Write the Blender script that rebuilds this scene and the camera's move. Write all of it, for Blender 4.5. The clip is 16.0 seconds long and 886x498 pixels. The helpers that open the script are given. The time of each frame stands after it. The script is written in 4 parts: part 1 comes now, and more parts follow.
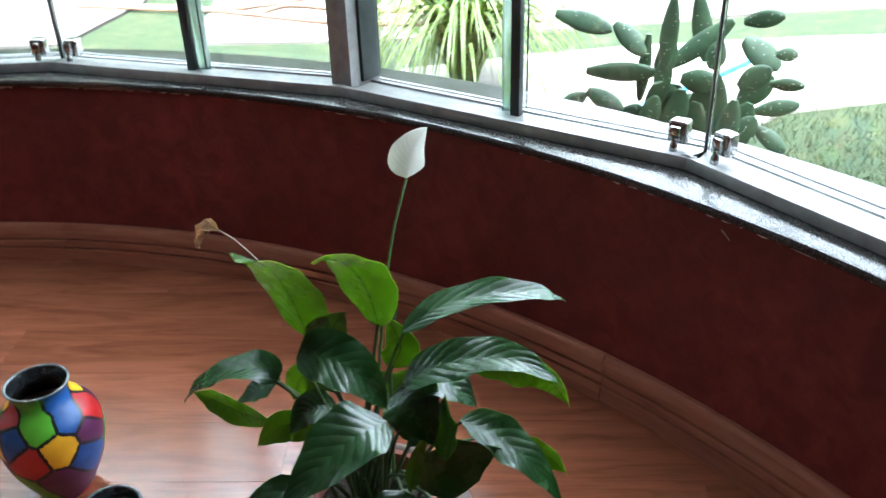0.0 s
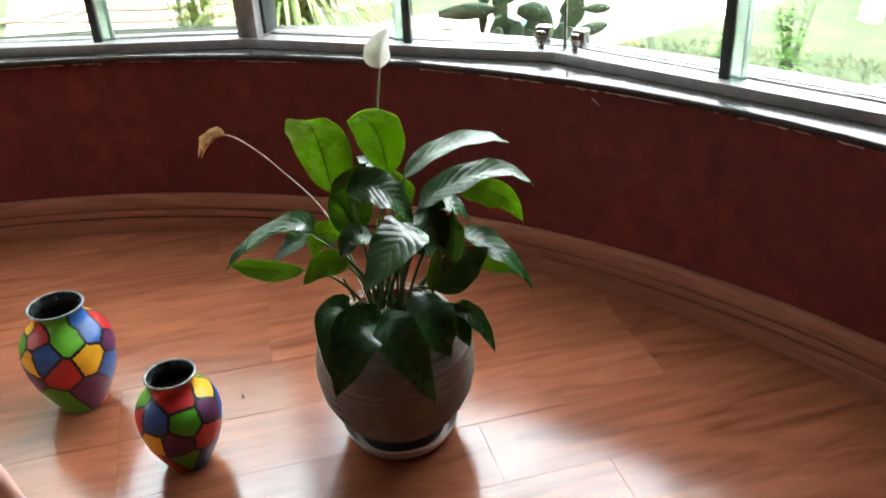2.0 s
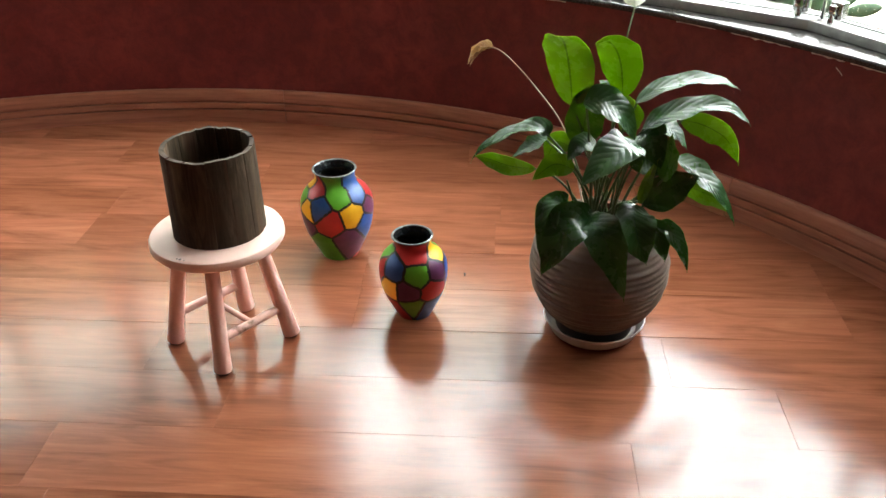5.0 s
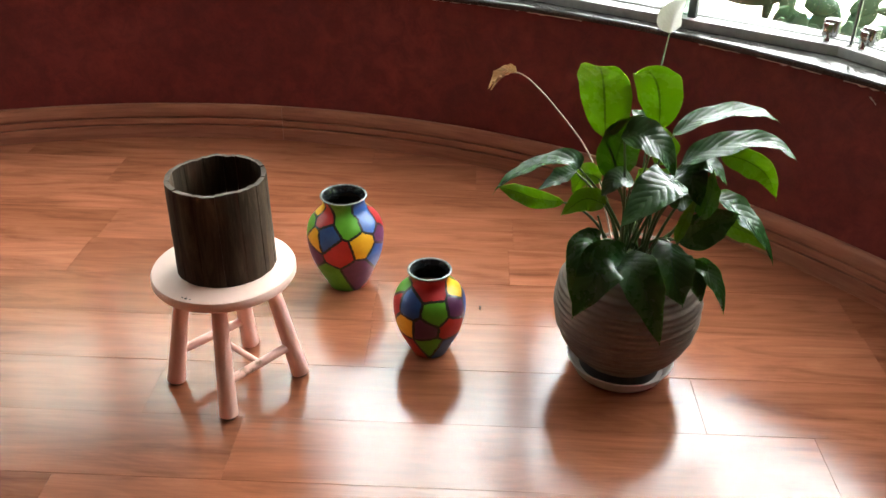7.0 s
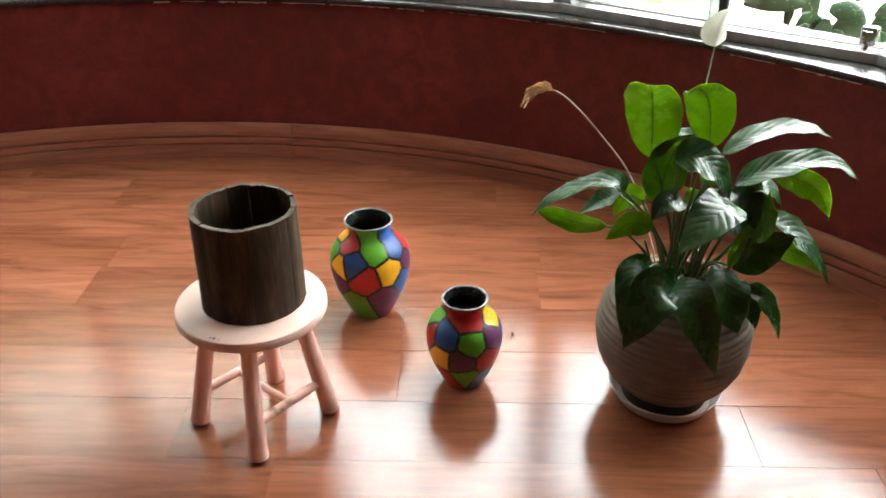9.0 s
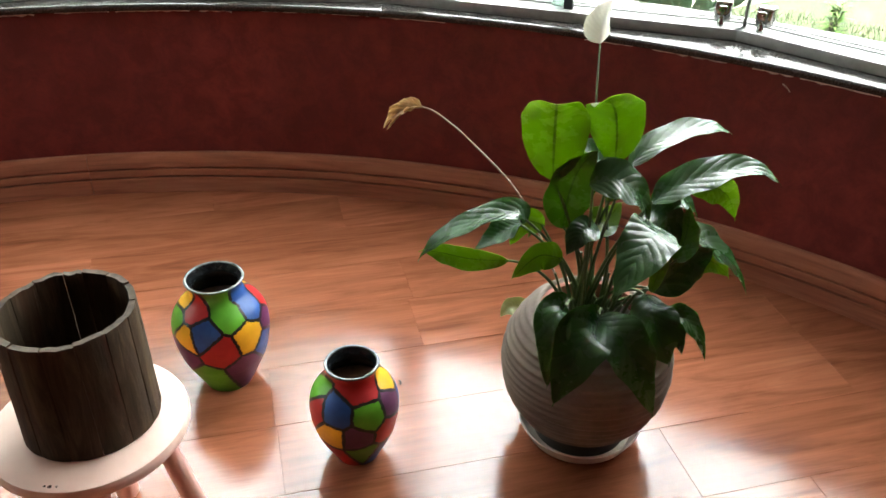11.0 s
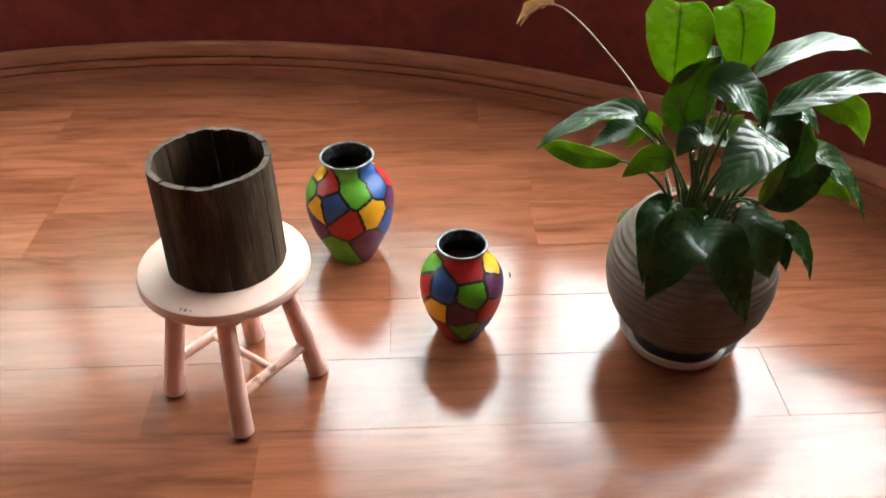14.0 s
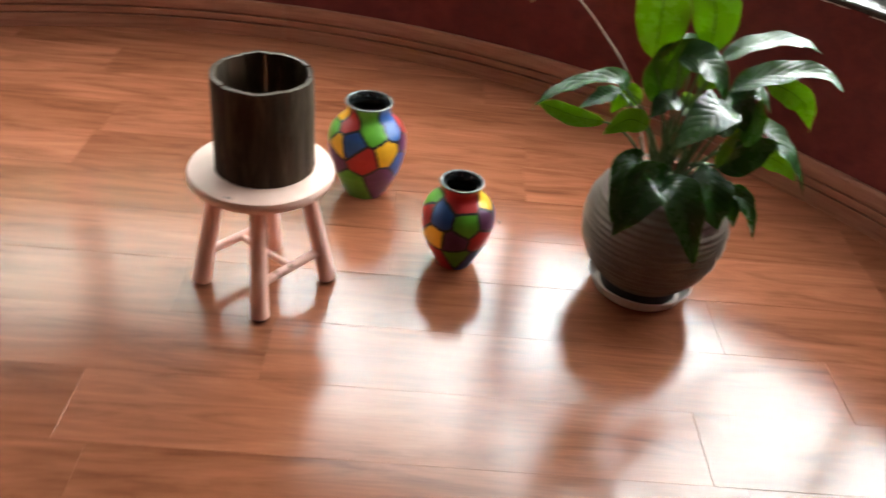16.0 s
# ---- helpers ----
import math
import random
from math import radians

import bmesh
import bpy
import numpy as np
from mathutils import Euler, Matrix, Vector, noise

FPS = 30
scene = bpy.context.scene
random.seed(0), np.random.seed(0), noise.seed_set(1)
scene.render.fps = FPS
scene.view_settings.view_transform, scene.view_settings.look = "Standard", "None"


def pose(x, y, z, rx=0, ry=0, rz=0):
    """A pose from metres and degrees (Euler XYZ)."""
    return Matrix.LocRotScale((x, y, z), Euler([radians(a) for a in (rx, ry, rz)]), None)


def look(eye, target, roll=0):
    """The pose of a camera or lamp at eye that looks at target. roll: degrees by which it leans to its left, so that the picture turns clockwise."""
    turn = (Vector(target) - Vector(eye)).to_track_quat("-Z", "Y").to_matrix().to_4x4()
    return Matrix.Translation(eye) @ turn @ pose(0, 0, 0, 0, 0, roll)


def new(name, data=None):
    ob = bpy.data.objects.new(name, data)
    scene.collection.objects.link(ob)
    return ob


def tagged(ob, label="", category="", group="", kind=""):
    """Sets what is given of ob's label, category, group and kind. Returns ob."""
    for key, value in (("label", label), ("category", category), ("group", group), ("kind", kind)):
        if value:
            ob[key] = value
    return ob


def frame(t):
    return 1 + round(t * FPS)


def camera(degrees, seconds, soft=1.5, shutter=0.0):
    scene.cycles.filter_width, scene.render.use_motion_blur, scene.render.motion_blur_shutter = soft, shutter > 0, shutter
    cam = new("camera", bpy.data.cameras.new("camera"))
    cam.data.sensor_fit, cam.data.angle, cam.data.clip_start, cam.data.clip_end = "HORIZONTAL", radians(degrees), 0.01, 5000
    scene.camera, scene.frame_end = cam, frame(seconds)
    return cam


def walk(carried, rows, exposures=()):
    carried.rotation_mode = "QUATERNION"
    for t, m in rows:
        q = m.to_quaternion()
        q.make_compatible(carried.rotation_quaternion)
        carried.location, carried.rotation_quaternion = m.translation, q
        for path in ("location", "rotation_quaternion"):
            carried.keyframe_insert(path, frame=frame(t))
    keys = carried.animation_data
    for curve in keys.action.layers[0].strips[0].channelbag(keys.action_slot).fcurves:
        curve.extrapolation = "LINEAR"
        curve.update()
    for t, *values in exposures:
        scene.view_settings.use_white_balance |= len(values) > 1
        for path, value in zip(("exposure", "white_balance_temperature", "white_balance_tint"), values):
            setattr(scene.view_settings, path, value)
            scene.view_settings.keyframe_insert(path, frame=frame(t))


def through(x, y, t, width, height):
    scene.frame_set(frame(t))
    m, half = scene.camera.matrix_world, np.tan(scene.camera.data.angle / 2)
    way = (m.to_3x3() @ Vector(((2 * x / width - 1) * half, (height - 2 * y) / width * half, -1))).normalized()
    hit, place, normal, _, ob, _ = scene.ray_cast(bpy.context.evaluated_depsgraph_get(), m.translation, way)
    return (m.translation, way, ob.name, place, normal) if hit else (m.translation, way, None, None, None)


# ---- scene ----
cam = camera(54.1, 16.0, soft=1.5, shutter=0.5)
METRES, EYE, TILT, LEAN, TURN = 2.8, 1.344, -28.9, 1.47, 1.3
ROWS = [
    (0.0, 0.0, 0.0, 0.0, 0.0, 0.0, 0.0),
    (0.5, -0.0484, -0.0347, -0.0207, -4.2, 1.13, 3.31),
    (1.0, -0.0646, -0.0794, -0.0501, -6.97, 0.52, 3.52),
    (1.5, -0.0945, -0.1232, -0.0748, -9.55, -0.11, 5.98),
    (2.0, -0.1491, -0.1425, -0.09, -13.75, -0.91, 9.0),
    (2.5, -0.1911, -0.1582, -0.1064, -19.62, -4.08, 9.62),
    (3.0, -0.1917, -0.1853, -0.1182, -19.43, -5.49, 6.48),
    (3.5, -0.1662, -0.2119, -0.1302, -9.33, -3.86, 1.51),
    (4.0, -0.15, -0.2429, -0.1449, -1.5, -2.96, -0.97),
    (4.5, -0.151, -0.2558, -0.1482, 1.92, -2.15, -1.92),
    (7.0, -0.1938, -0.2098, -0.1201, 0.28, -1.72, -2.39),
    (7.5, -0.2111, -0.2007, -0.116, -0.17, -1.46, -2.78),
    (8.0, -0.2253, -0.198, -0.1136, 0.68, -1.29, -2.4),
    (8.5, -0.2333, -0.1959, -0.1105, 0.9, -1.08, -1.51),
    (9.0, -0.2324, -0.1739, -0.1027, -0.47, -1.44, -1.22),
    (9.5, -0.2344, -0.1288, -0.0765, -4.48, -1.46, 0.45),
    (10.0, -0.2416, -0.099, -0.0626, -10.69, -2.14, 3.22),
    (12.5, -0.3194, -0.0312, -0.0333, -14.77, -6.09, 6.2),
    (13.0, -0.31, -0.044, -0.0358, -9.95, -5.95, 3.3),
    (13.5, -0.2748, -0.0745, -0.0541, -6.02, -6.48, 1.08),
    (14.0, -0.2594, -0.0959, -0.0735, -3.51, -8.09, 0.68),
    (14.5, -0.2846, -0.1195, -0.081, -5.82, -8.76, 2.78),
    (15.0, -0.3124, -0.1477, -0.0964, -14.84, -9.41, 5.07),
    (15.5, -0.3083, -0.181, -0.1069, -12.89, -8.3, 0.43),
    (16.0, -0.275, -0.2089, -0.1283, -3.64, -7.05, -5.62),
]
EXPOSURES = [(0.0, 4.15, 5700, 7), (0.4, 4.17, 5500, 8), (1.0, 4.2, 5500, 8), (2.0, 4.42, 6500, 9), (2.6, 4.74, 6800, 9), (3.6, 4.74, 6800, 9), (4.6, 4.65, 6800, 9), (13.5, 4.65, 6800, 9), (16.0, 4.58, 6800, 9)]
walk(cam, [(t, pose(0, 0, EYE, TILT, LEAN, TURN) @ pose(METRES * x, METRES * y, METRES * z, 90 + pitch, roll, yaw)) for t, x, y, z, yaw, pitch, roll in ROWS], EXPOSURES)


# ---- light ----
world = bpy.data.worlds.new("sky")
scene.world = world
world.use_nodes = True
sky = world.node_tree.nodes.new("ShaderNodeTexSky")
sky.sky_type = "NISHITA"
sky.sun_disc = False
sky.sun_elevation = radians(62)
sky.sun_rotation = radians(200)
sky.dust_density = 3.0
haze = world.node_tree.nodes.new("ShaderNodeHueSaturation")
haze.inputs["Saturation"].default_value = 0.12
world.node_tree.links.new(sky.outputs[0], haze.inputs["Color"])
world.node_tree.links.new(haze.outputs[0], world.node_tree.nodes["Background"].inputs[0])
world.node_tree.nodes["Background"].inputs[1].default_value = 0.28
sun = new("sun", bpy.data.lights.new("sun", "SUN"))
sun.data.energy, sun.data.angle, sun.data.color = 0.4, radians(20), (1.0, 0.95, 0.88)
sun.matrix_world = look((0, 0, 10), (1.6, 4.2, 0.5))
CX, CY = -1.508, -0.25
# Area lamps added in the window openings to strengthen skylight, watts tuned per window.
for lamp_deg, lamp_watts, lamp_z, lamp_high in ((34.8, 1.0, 1.7, 1.5), (54.5, 1.15, 1.7, 1.5), (74.2, 1.05, 1.7, 1.5), (93.9, 0.36, 1.33, 0.5), (113.6, 0.38, 1.33, 0.5), (133.3, 0.34, 1.33, 0.5)):
    lamp = new("window_skylight", bpy.data.lights.new("window_skylight", "AREA"))
    lamp.data.shape, lamp.data.size, lamp.data.size_y = "RECTANGLE", 0.97, lamp_high
    lamp.data.energy, lamp.data.color = 0.96 * lamp_watts, (0.9, 0.97, 1.0)
    lx, ly = math.cos(radians(lamp_deg)), math.sin(radians(lamp_deg))
    lamp.matrix_world = look((CX + 2.87 * lx, CY + 2.87 * ly, lamp_z), (CX + 1.5 * lx, CY + 1.5 * ly, lamp_z - 0.5))


# ---- materials ----
class Nodes:
    """Short hand for a node material."""

    def __init__(self, name, rough=0.5, metal=0.0):
        self.mat = bpy.data.materials.new(name)
        self.mat.use_nodes = True
        self.t = self.mat.node_tree
        self.b = self.t.nodes["Principled BSDF"]
        self.b.inputs["Roughness"].default_value = rough
        self.b.inputs["Metallic"].default_value = metal

    def add(self, kind, **values):
        n = self.t.nodes.new("ShaderNode" + kind)
        for key, v in values.items():
            if key in n.inputs.keys():
                n.inputs[key].default_value = v
        return n

    def link(self, a, b):
        self.t.links.new(a, b)

    def coords(self, scale=(1, 1, 1), which="Object", shift=False):
        tc = self.add("TexCoord")
        m = self.add("Mapping", Scale=scale)
        out = tc.outputs[which]
        if shift:
            info = self.add("ObjectInfo")
            mul = self.add("VectorMath")
            mul.operation = "MULTIPLY_ADD"
            self.link(info.outputs["Random"], mul.inputs[0])
            mul.inputs[1].default_value = (17.0, 31.0, 5.0)
            self.link(out, mul.inputs[2])
            out = mul.outputs[0]
        self.link(out, m.inputs["Vector"])
        return m.outputs[0]

    def noise(self, vec, scale=5.0, detail=5.0, rough=0.6, distort=0.0):
        n = self.add("TexNoise", Scale=scale, Detail=detail, Roughness=rough, Distortion=distort)
        if vec:
            self.link(vec, n.inputs["Vector"])
        return n.outputs["Fac"]

    def ramp(self, fac, stops):
        r = self.add("ValToRGB")
        while len(r.color_ramp.elements) < len(stops):
            r.color_ramp.elements.new(0.5)
        for e, (p, c) in zip(r.color_ramp.elements, stops):
            e.position, e.color = p, (*c, 1)
        self.link(fac, r.inputs[0])
        return r.outputs[0]

    def mix(self, fac, a, b, blend="MIX"):
        m = self.add("Mix")
        m.data_type, m.blend_type = "RGBA", blend
        for sock, v in ((m.inputs[0], fac), (m.inputs[6], a), (m.inputs[7], b)):
            if isinstance(v, bpy.types.NodeSocket):
                self.link(v, sock)
            else:
                sock.default_value = v if isinstance(v, (int, float)) else (*v, 1)
        return m.outputs[2]

    def math(self, op, a, b=0.0):
        m = self.add("Math")
        m.operation = op
        for sock, v in ((m.inputs[0], a), (m.inputs[1], b)):
            if isinstance(v, bpy.types.NodeSocket):
                self.link(v, sock)
            else:
                sock.default_value = v
        return m.outputs[0]

    def color(self, c):
        if isinstance(c, bpy.types.NodeSocket):
            self.link(c, self.b.inputs["Base Color"])
        else:
            self.b.inputs["Base Color"].default_value = (*c, 1)
        return self

    def rough(self, fac, lo, hi):
        m = self.add("MapRange")
        m.inputs["To Min"].default_value, m.inputs["To Max"].default_value = lo, hi
        self.link(fac, m.inputs["Value"])
        self.link(m.outputs[0], self.b.inputs["Roughness"])
        return self

    def bump(self, fac, strength=0.2, distance=0.002):
        n = self.add("Bump", Strength=strength, Distance=distance)
        self.link(fac, n.inputs["Height"])
        self.link(n.outputs[0], self.b.inputs["Normal"])
        return self


def mottled(name, a, b, scale=8.0, rough=0.5, metal=0.0, bump=0.1, lo=0.35, hi=0.65, fine=60.0, distance=0.002):
    """Two tones in soft clouds, with fine grain in the relief."""
    n = Nodes(name, rough, metal)
    v = n.coords()
    cloud = n.noise(v, scale, 6)
    n.color(n.ramp(cloud, [(lo, a), (hi, b)]))
    grain = n.noise(v, fine, 4)
    n.rough(grain, max(rough - 0.08, 0.02), min(rough + 0.08, 1))
    n.bump(grain, bump, distance)
    return n.mat


def laminate():
    n = Nodes("cherry_laminate", 0.2)
    v = n.coords((0.75, 5.2, 1.0), shift=True)
    grain = n.noise(v, 3.0, 8, 0.6, 1.3)
    fine = n.noise(n.coords((2.5, 60.0, 1.0), shift=True), 3.0, 4, 0.6)
    base = n.ramp(grain, [(0.24, (0.12, 0.036, 0.017)), (0.4, (0.22, 0.073, 0.036)), (0.56, (0.3, 0.105, 0.053)), (0.76, (0.37, 0.142, 0.075))])
    base = n.mix(0.16, base, n.ramp(fine, [(0.35, (0.13, 0.038, 0.018)), (0.65, (0.42, 0.145, 0.072))]))
    info = n.add("ObjectInfo")
    tone = n.ramp(info.outputs["Random"], [(0.0, (0.8, 0.77, 0.74)), (1.0, (1.06, 1.06, 1.08))])
    n.color(n.mix(1.0, base, tone, "MULTIPLY"))
    smear = n.noise(n.coords((1, 1, 1), shift=True), 4.0, 5)
    n.rough(n.math("ADD", n.math("MULTIPLY", smear, 0.5), n.math("MULTIPLY", info.outputs["Random"], 0.5)), 0.14, 0.21)
    n.bump(fine, 0.05, 0.0006)
    n.b.inputs["Specular IOR Level"].default_value = 0.48
    return n.mat


def red_paint():
    n = Nodes("sponged_red_paint", 0.55)
    v = n.coords()
    big = n.noise(v, 2.3, 4, 0.6)
    sponge = n.noise(v, 14.0, 8, 0.7, 0.4)
    c1 = n.ramp(sponge, [(0.38, (0.105, 0.0145, 0.013)), (0.62, (0.155, 0.0215, 0.019))])
    c2 = n.ramp(sponge, [(0.38, (0.13, 0.017, 0.015)), (0.66, (0.22, 0.036, 0.03))])
    n.color(n.mix(n.ramp(big, [(0.4, (0, 0, 0)), (0.64, (1, 1, 1))]), c1, c2))
    n.rough(sponge, 0.5, 0.68)
    n.b.inputs["Specular IOR Level"].default_value = 0.3
    n.bump(n.noise(v, 45.0, 6), 0.25, 0.003)
    return n.mat


def skirting_wood():
    n = Nodes("skirting_wood", 0.4)
    v = n.coords((1.5, 1.5, 22.0), shift=True)
    g = n.noise(v, 3.0, 6, 0.6, 0.5)
    n.color(n.ramp(g, [(0.3, (0.23, 0.078, 0.044)), (0.55, (0.34, 0.13, 0.076)), (0.75, (0.41, 0.17, 0.105))]))
    n.bump(g, 0.08, 0.001)
    return n.mat


def bark_staves():
    n = Nodes("weathered_dark_wood", 0.7)
    v = n.coords((18.0, 18.0, 2.2), shift=True)
    g = n.noise(v, 2.4, 9, 0.7, 0.8)
    c = n.ramp(g, [(0.28, (0.013, 0.008, 0.005)), (0.5, (0.042, 0.027, 0.016)), (0.72, (0.1, 0.066, 0.04))])
    red = n.noise(n.coords((9, 9, 1.6), shift=True), 1.6, 4)
    c = n.mix(n.ramp(red, [(0.52, (0, 0, 0)), (0.74, (0.55, 0.55, 0.55))]), c, (0.11, 0.03, 0.015))
    n.color(c)
    n.bump(g, 0.5, 0.003)
    n.rough(g, 0.55, 0.8)
    n.b.inputs["Specular IOR Level"].default_value = 0.15
    return n.mat


def leaf_green(name, dark, light, through, glow, relief=0.3):
    """A waxy leaf: gloss, side veins pressed in along the uv, and light let through."""
    n = Nodes(name, 0.28)
    uv = n.add("TexCoord").outputs["UV"]
    sep = n.add("SeparateXYZ")
    n.link(uv, sep.inputs[0])
    across = n.math("ABSOLUTE", n.math("SUBTRACT", sep.outputs[0], 0.5))
    quilt = n.math("SINE", n.math("ADD", n.math("MULTIPLY", n.noise(n.coords((1, 1, 1), shift=True), 16.0, 2), 2.6), n.math("SUBTRACT", n.math("MULTIPLY", sep.outputs[1], 34.0), n.math("MULTIPLY", across, 15.0))))
    rib = n.math("LESS_THAN", across, 0.02)
    cloud = n.noise(n.coords((1, 1, 1), shift=True), 22.0, 5)
    c = n.ramp(cloud, [(0.32, dark), (0.7, light)])
    c = n.mix(n.math("MULTIPLY", rib, 0.5), c, tuple(1.7 * x for x in light))
    fold = n.math("ADD", n.math("ABSOLUTE", quilt), n.math("MULTIPLY", cloud, 0.5))
    n.color(c)
    n.bump(fold, relief, 0.0024)
    n.b.inputs["Specular IOR Level"].default_value = 0.55
    n.rough(cloud, 0.2, 0.34)
    tr = n.add("BsdfTranslucent")
    n.link(n.mix(n.math("MULTIPLY", rib, 0.9), through, tuple(0.2 * x for x in through)), tr.inputs["Color"])
    mixer = n.add("MixShader")
    mixer.inputs[0].default_value = glow
    n.link(n.b.outputs[0], mixer.inputs[1])
    n.link(tr.outputs[0], mixer.inputs[2])
    n.link(mixer.outputs[0], n.t.nodes["Material Output"].inputs[0])
    return n.mat


def glass():
    n = Nodes("window_glass", 0.0)
    n.b.inputs["Transmission Weight"].default_value = 1.0
    n.b.inputs["IOR"].default_value = 1.45
    n.b.inputs["Base Color"].default_value = (0.93, 0.985, 0.96, 1)
    return n.mat


def granite():
    n = Nodes("dark_granite", 0.1)
    v = n.coords()
    cells = n.add("TexVoronoi", Scale=260.0)
    n.link(v, cells.inputs["Vector"])
    n.color(n.ramp(cells.outputs["Distance"], [(0.15, (0.009, 0.009, 0.009)), (0.5, (0.03, 0.029, 0.027)), (0.8, (0.075, 0.071, 0.067))]))
    n.rough(n.noise(v, 9.0, 5), 0.06, 0.3)
    n.b.inputs["Specular IOR Level"].default_value = 0.4
    return n.mat


def lawn():
    n = Nodes("lawn_grass", 0.8)
    v = n.coords()
    patch = n.noise(v, 5.5, 9, 0.75)
    blades = n.noise(n.coords((1, 1.6, 1)), 60.0, 6, 0.7)
    c = n.ramp(patch, [(0.38, (0.006, 0.021, 0.0025)), (0.5, (0.016, 0.033, 0.004)), (0.57, (0.042, 0.046, 0.012)), (0.66, (0.085, 0.078, 0.03))])
    n.color(n.mix(0.5, c, n.ramp(blades, [(0.35, (0.005, 0.015, 0.002)), (0.66, (0.024, 0.044, 0.007))])))
    n.bump(blades, 0.8, 0.02)
    return n.mat


FLOOR_WOOD = laminate()
RED = red_paint()
SKIRT = skirting_wood()
STAVE = bark_staves()
GLASS = glass()
GRANITE = granite()
LAWN = lawn()
CEIL_WOOD = mottled("tan_ceiling_paint", (0.27, 0.21, 0.16), (0.34, 0.27, 0.21), 3.0, 0.8, bump=0.05)
ALU = mottled("brushed_aluminium", (0.27, 0.27, 0.265), (0.37, 0.37, 0.36), 25.0, 0.5, 0.5, 0.05)
SEAL = mottled("black_rubber_seal", (0.012, 0.018, 0.017), (0.03, 0.04, 0.038), 20.0, 0.45)
GLASS_EDGE = mottled("green_glass_edge", (0.4, 0.55, 0.5), (0.5, 0.66, 0.6), 12.0, 0.12, bump=0.0)
GLASS_EDGE.node_tree.nodes["Principled BSDF"].inputs["Transmission Weight"].default_value = 0.75
CHROME = mottled("worn_chrome", (0.32, 0.32, 0.32), (0.55, 0.55, 0.55), 60.0, 0.14, 1.0, 0.03)
PLASTER = mottled("chipped_white_plaster", (0.45, 0.36, 0.33), (0.75, 0.7, 0.66), 50.0, 0.9)
PINK = mottled("chalky_pink_paint", (0.72, 0.42, 0.345), (0.8, 0.51, 0.43), 14.0, 0.5, bump=0.15, fine=90.0)
PINK_SEAT = mottled("pale_pink_paint", (0.74, 0.5, 0.42), (0.82, 0.58, 0.5), 10.0, 0.42, bump=0.1, fine=80.0)
WORN = mottled("worn_pink_over_wood", (0.24, 0.12, 0.07), (0.7, 0.43, 0.35), 38.0, 0.6, bump=0.3, lo=0.36, hi=0.5)
RUBBER = mottled("dark_foot_pad", (0.03, 0.012, 0.008), (0.06, 0.025, 0.018), 40.0, 0.8)
RIM_WOOD = mottled("pale_sawn_end_grain", (0.03, 0.021, 0.014), (0.09, 0.066, 0.047), 60.0, 0.85, bump=0.6)
LINE = mottled("black_outline_paint", (0.006, 0.006, 0.006), (0.014, 0.013, 0.013), 30.0, 0.3)
INNER = mottled("black_vase_glaze", (0.006, 0.008, 0.009), (0.016, 0.02, 0.022), 20.0, 0.25)
FILL = mottled("brown_sand", (0.22, 0.125, 0.09), (0.32, 0.19, 0.14), 60.0, 0.9)
RIM_GLAZE = mottled("grey_rim_glaze", (0.05, 0.06, 0.065), (0.2, 0.22, 0.22), 40.0, 0.2)
PAINTS = {
    "R": mottled("red_enamel", (0.38, 0.011, 0.013), (0.47, 0.018, 0.018), 22.0, 0.42, bump=0.12, fine=130.0),
    "B": mottled("blue_enamel", (0.007, 0.058, 0.24), (0.013, 0.095, 0.34), 22.0, 0.42, bump=0.12, fine=130.0),
    "G": mottled("green_enamel", (0.07, 0.3, 0.014), (0.105, 0.38, 0.022), 22.0, 0.42, bump=0.12, fine=130.0),
    "Y": mottled("yellow_enamel", (0.72, 0.37, 0.012), (0.82, 0.46, 0.02), 22.0, 0.42, bump=0.12, fine=130.0),
    "P": mottled("purple_enamel", (0.088, 0.018, 0.07), (0.125, 0.028, 0.1), 22.0, 0.42, bump=0.12, fine=130.0),
}
POT = mottled("ribbed_grey_clay", (0.115, 0.09, 0.07), (0.18, 0.144, 0.113), 9.0, 0.72, bump=0.3, fine=120.0)
POT_IN = mottled("reddish_clay", (0.25, 0.085, 0.055), (0.34, 0.125, 0.085), 12.0, 0.75, bump=0.2)
POT_FOOT = mottled("black_pot_foot", (0.012, 0.012, 0.012), (0.03, 0.03, 0.028), 20.0, 0.4)
SAUCER = mottled("off_white_plastic", (0.6, 0.54, 0.48), (0.7, 0.64, 0.57), 9.0, 0.45, bump=0.05)
SOIL = mottled("dark_soil", (0.012, 0.008, 0.006), (0.04, 0.026, 0.018), 40.0, 0.95, bump=0.9, distance=0.01)
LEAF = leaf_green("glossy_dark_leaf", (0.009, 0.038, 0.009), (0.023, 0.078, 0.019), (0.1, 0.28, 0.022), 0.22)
# LEAF_LIT and LEAF_MID put window light into the colour and let more through.
LEAF_LIT = leaf_green("backlit_bright_leaf", (0.04, 0.085, 0.012), (0.075, 0.13, 0.02), (0.27, 0.43, 0.03), 0.45)
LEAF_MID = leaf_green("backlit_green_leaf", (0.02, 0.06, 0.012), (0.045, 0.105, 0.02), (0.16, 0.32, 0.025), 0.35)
STALK = mottled("green_stalk", (0.035, 0.07, 0.018), (0.08, 0.13, 0.035), 30.0, 0.45)
DRY = leaf_green("dry_brown_petal", (0.38, 0.23, 0.12), (0.66, 0.48, 0.3), (0.62, 0.42, 0.22), 0.4, 0.7)
SCRAP = mottled("dark_dry_scrap", (0.03, 0.018, 0.012), (0.07, 0.042, 0.028), 60.0, 0.8)
DRY_STALK = mottled("tan_dry_stalk", (0.3, 0.19, 0.14), (0.46, 0.33, 0.26), 40.0, 0.65)
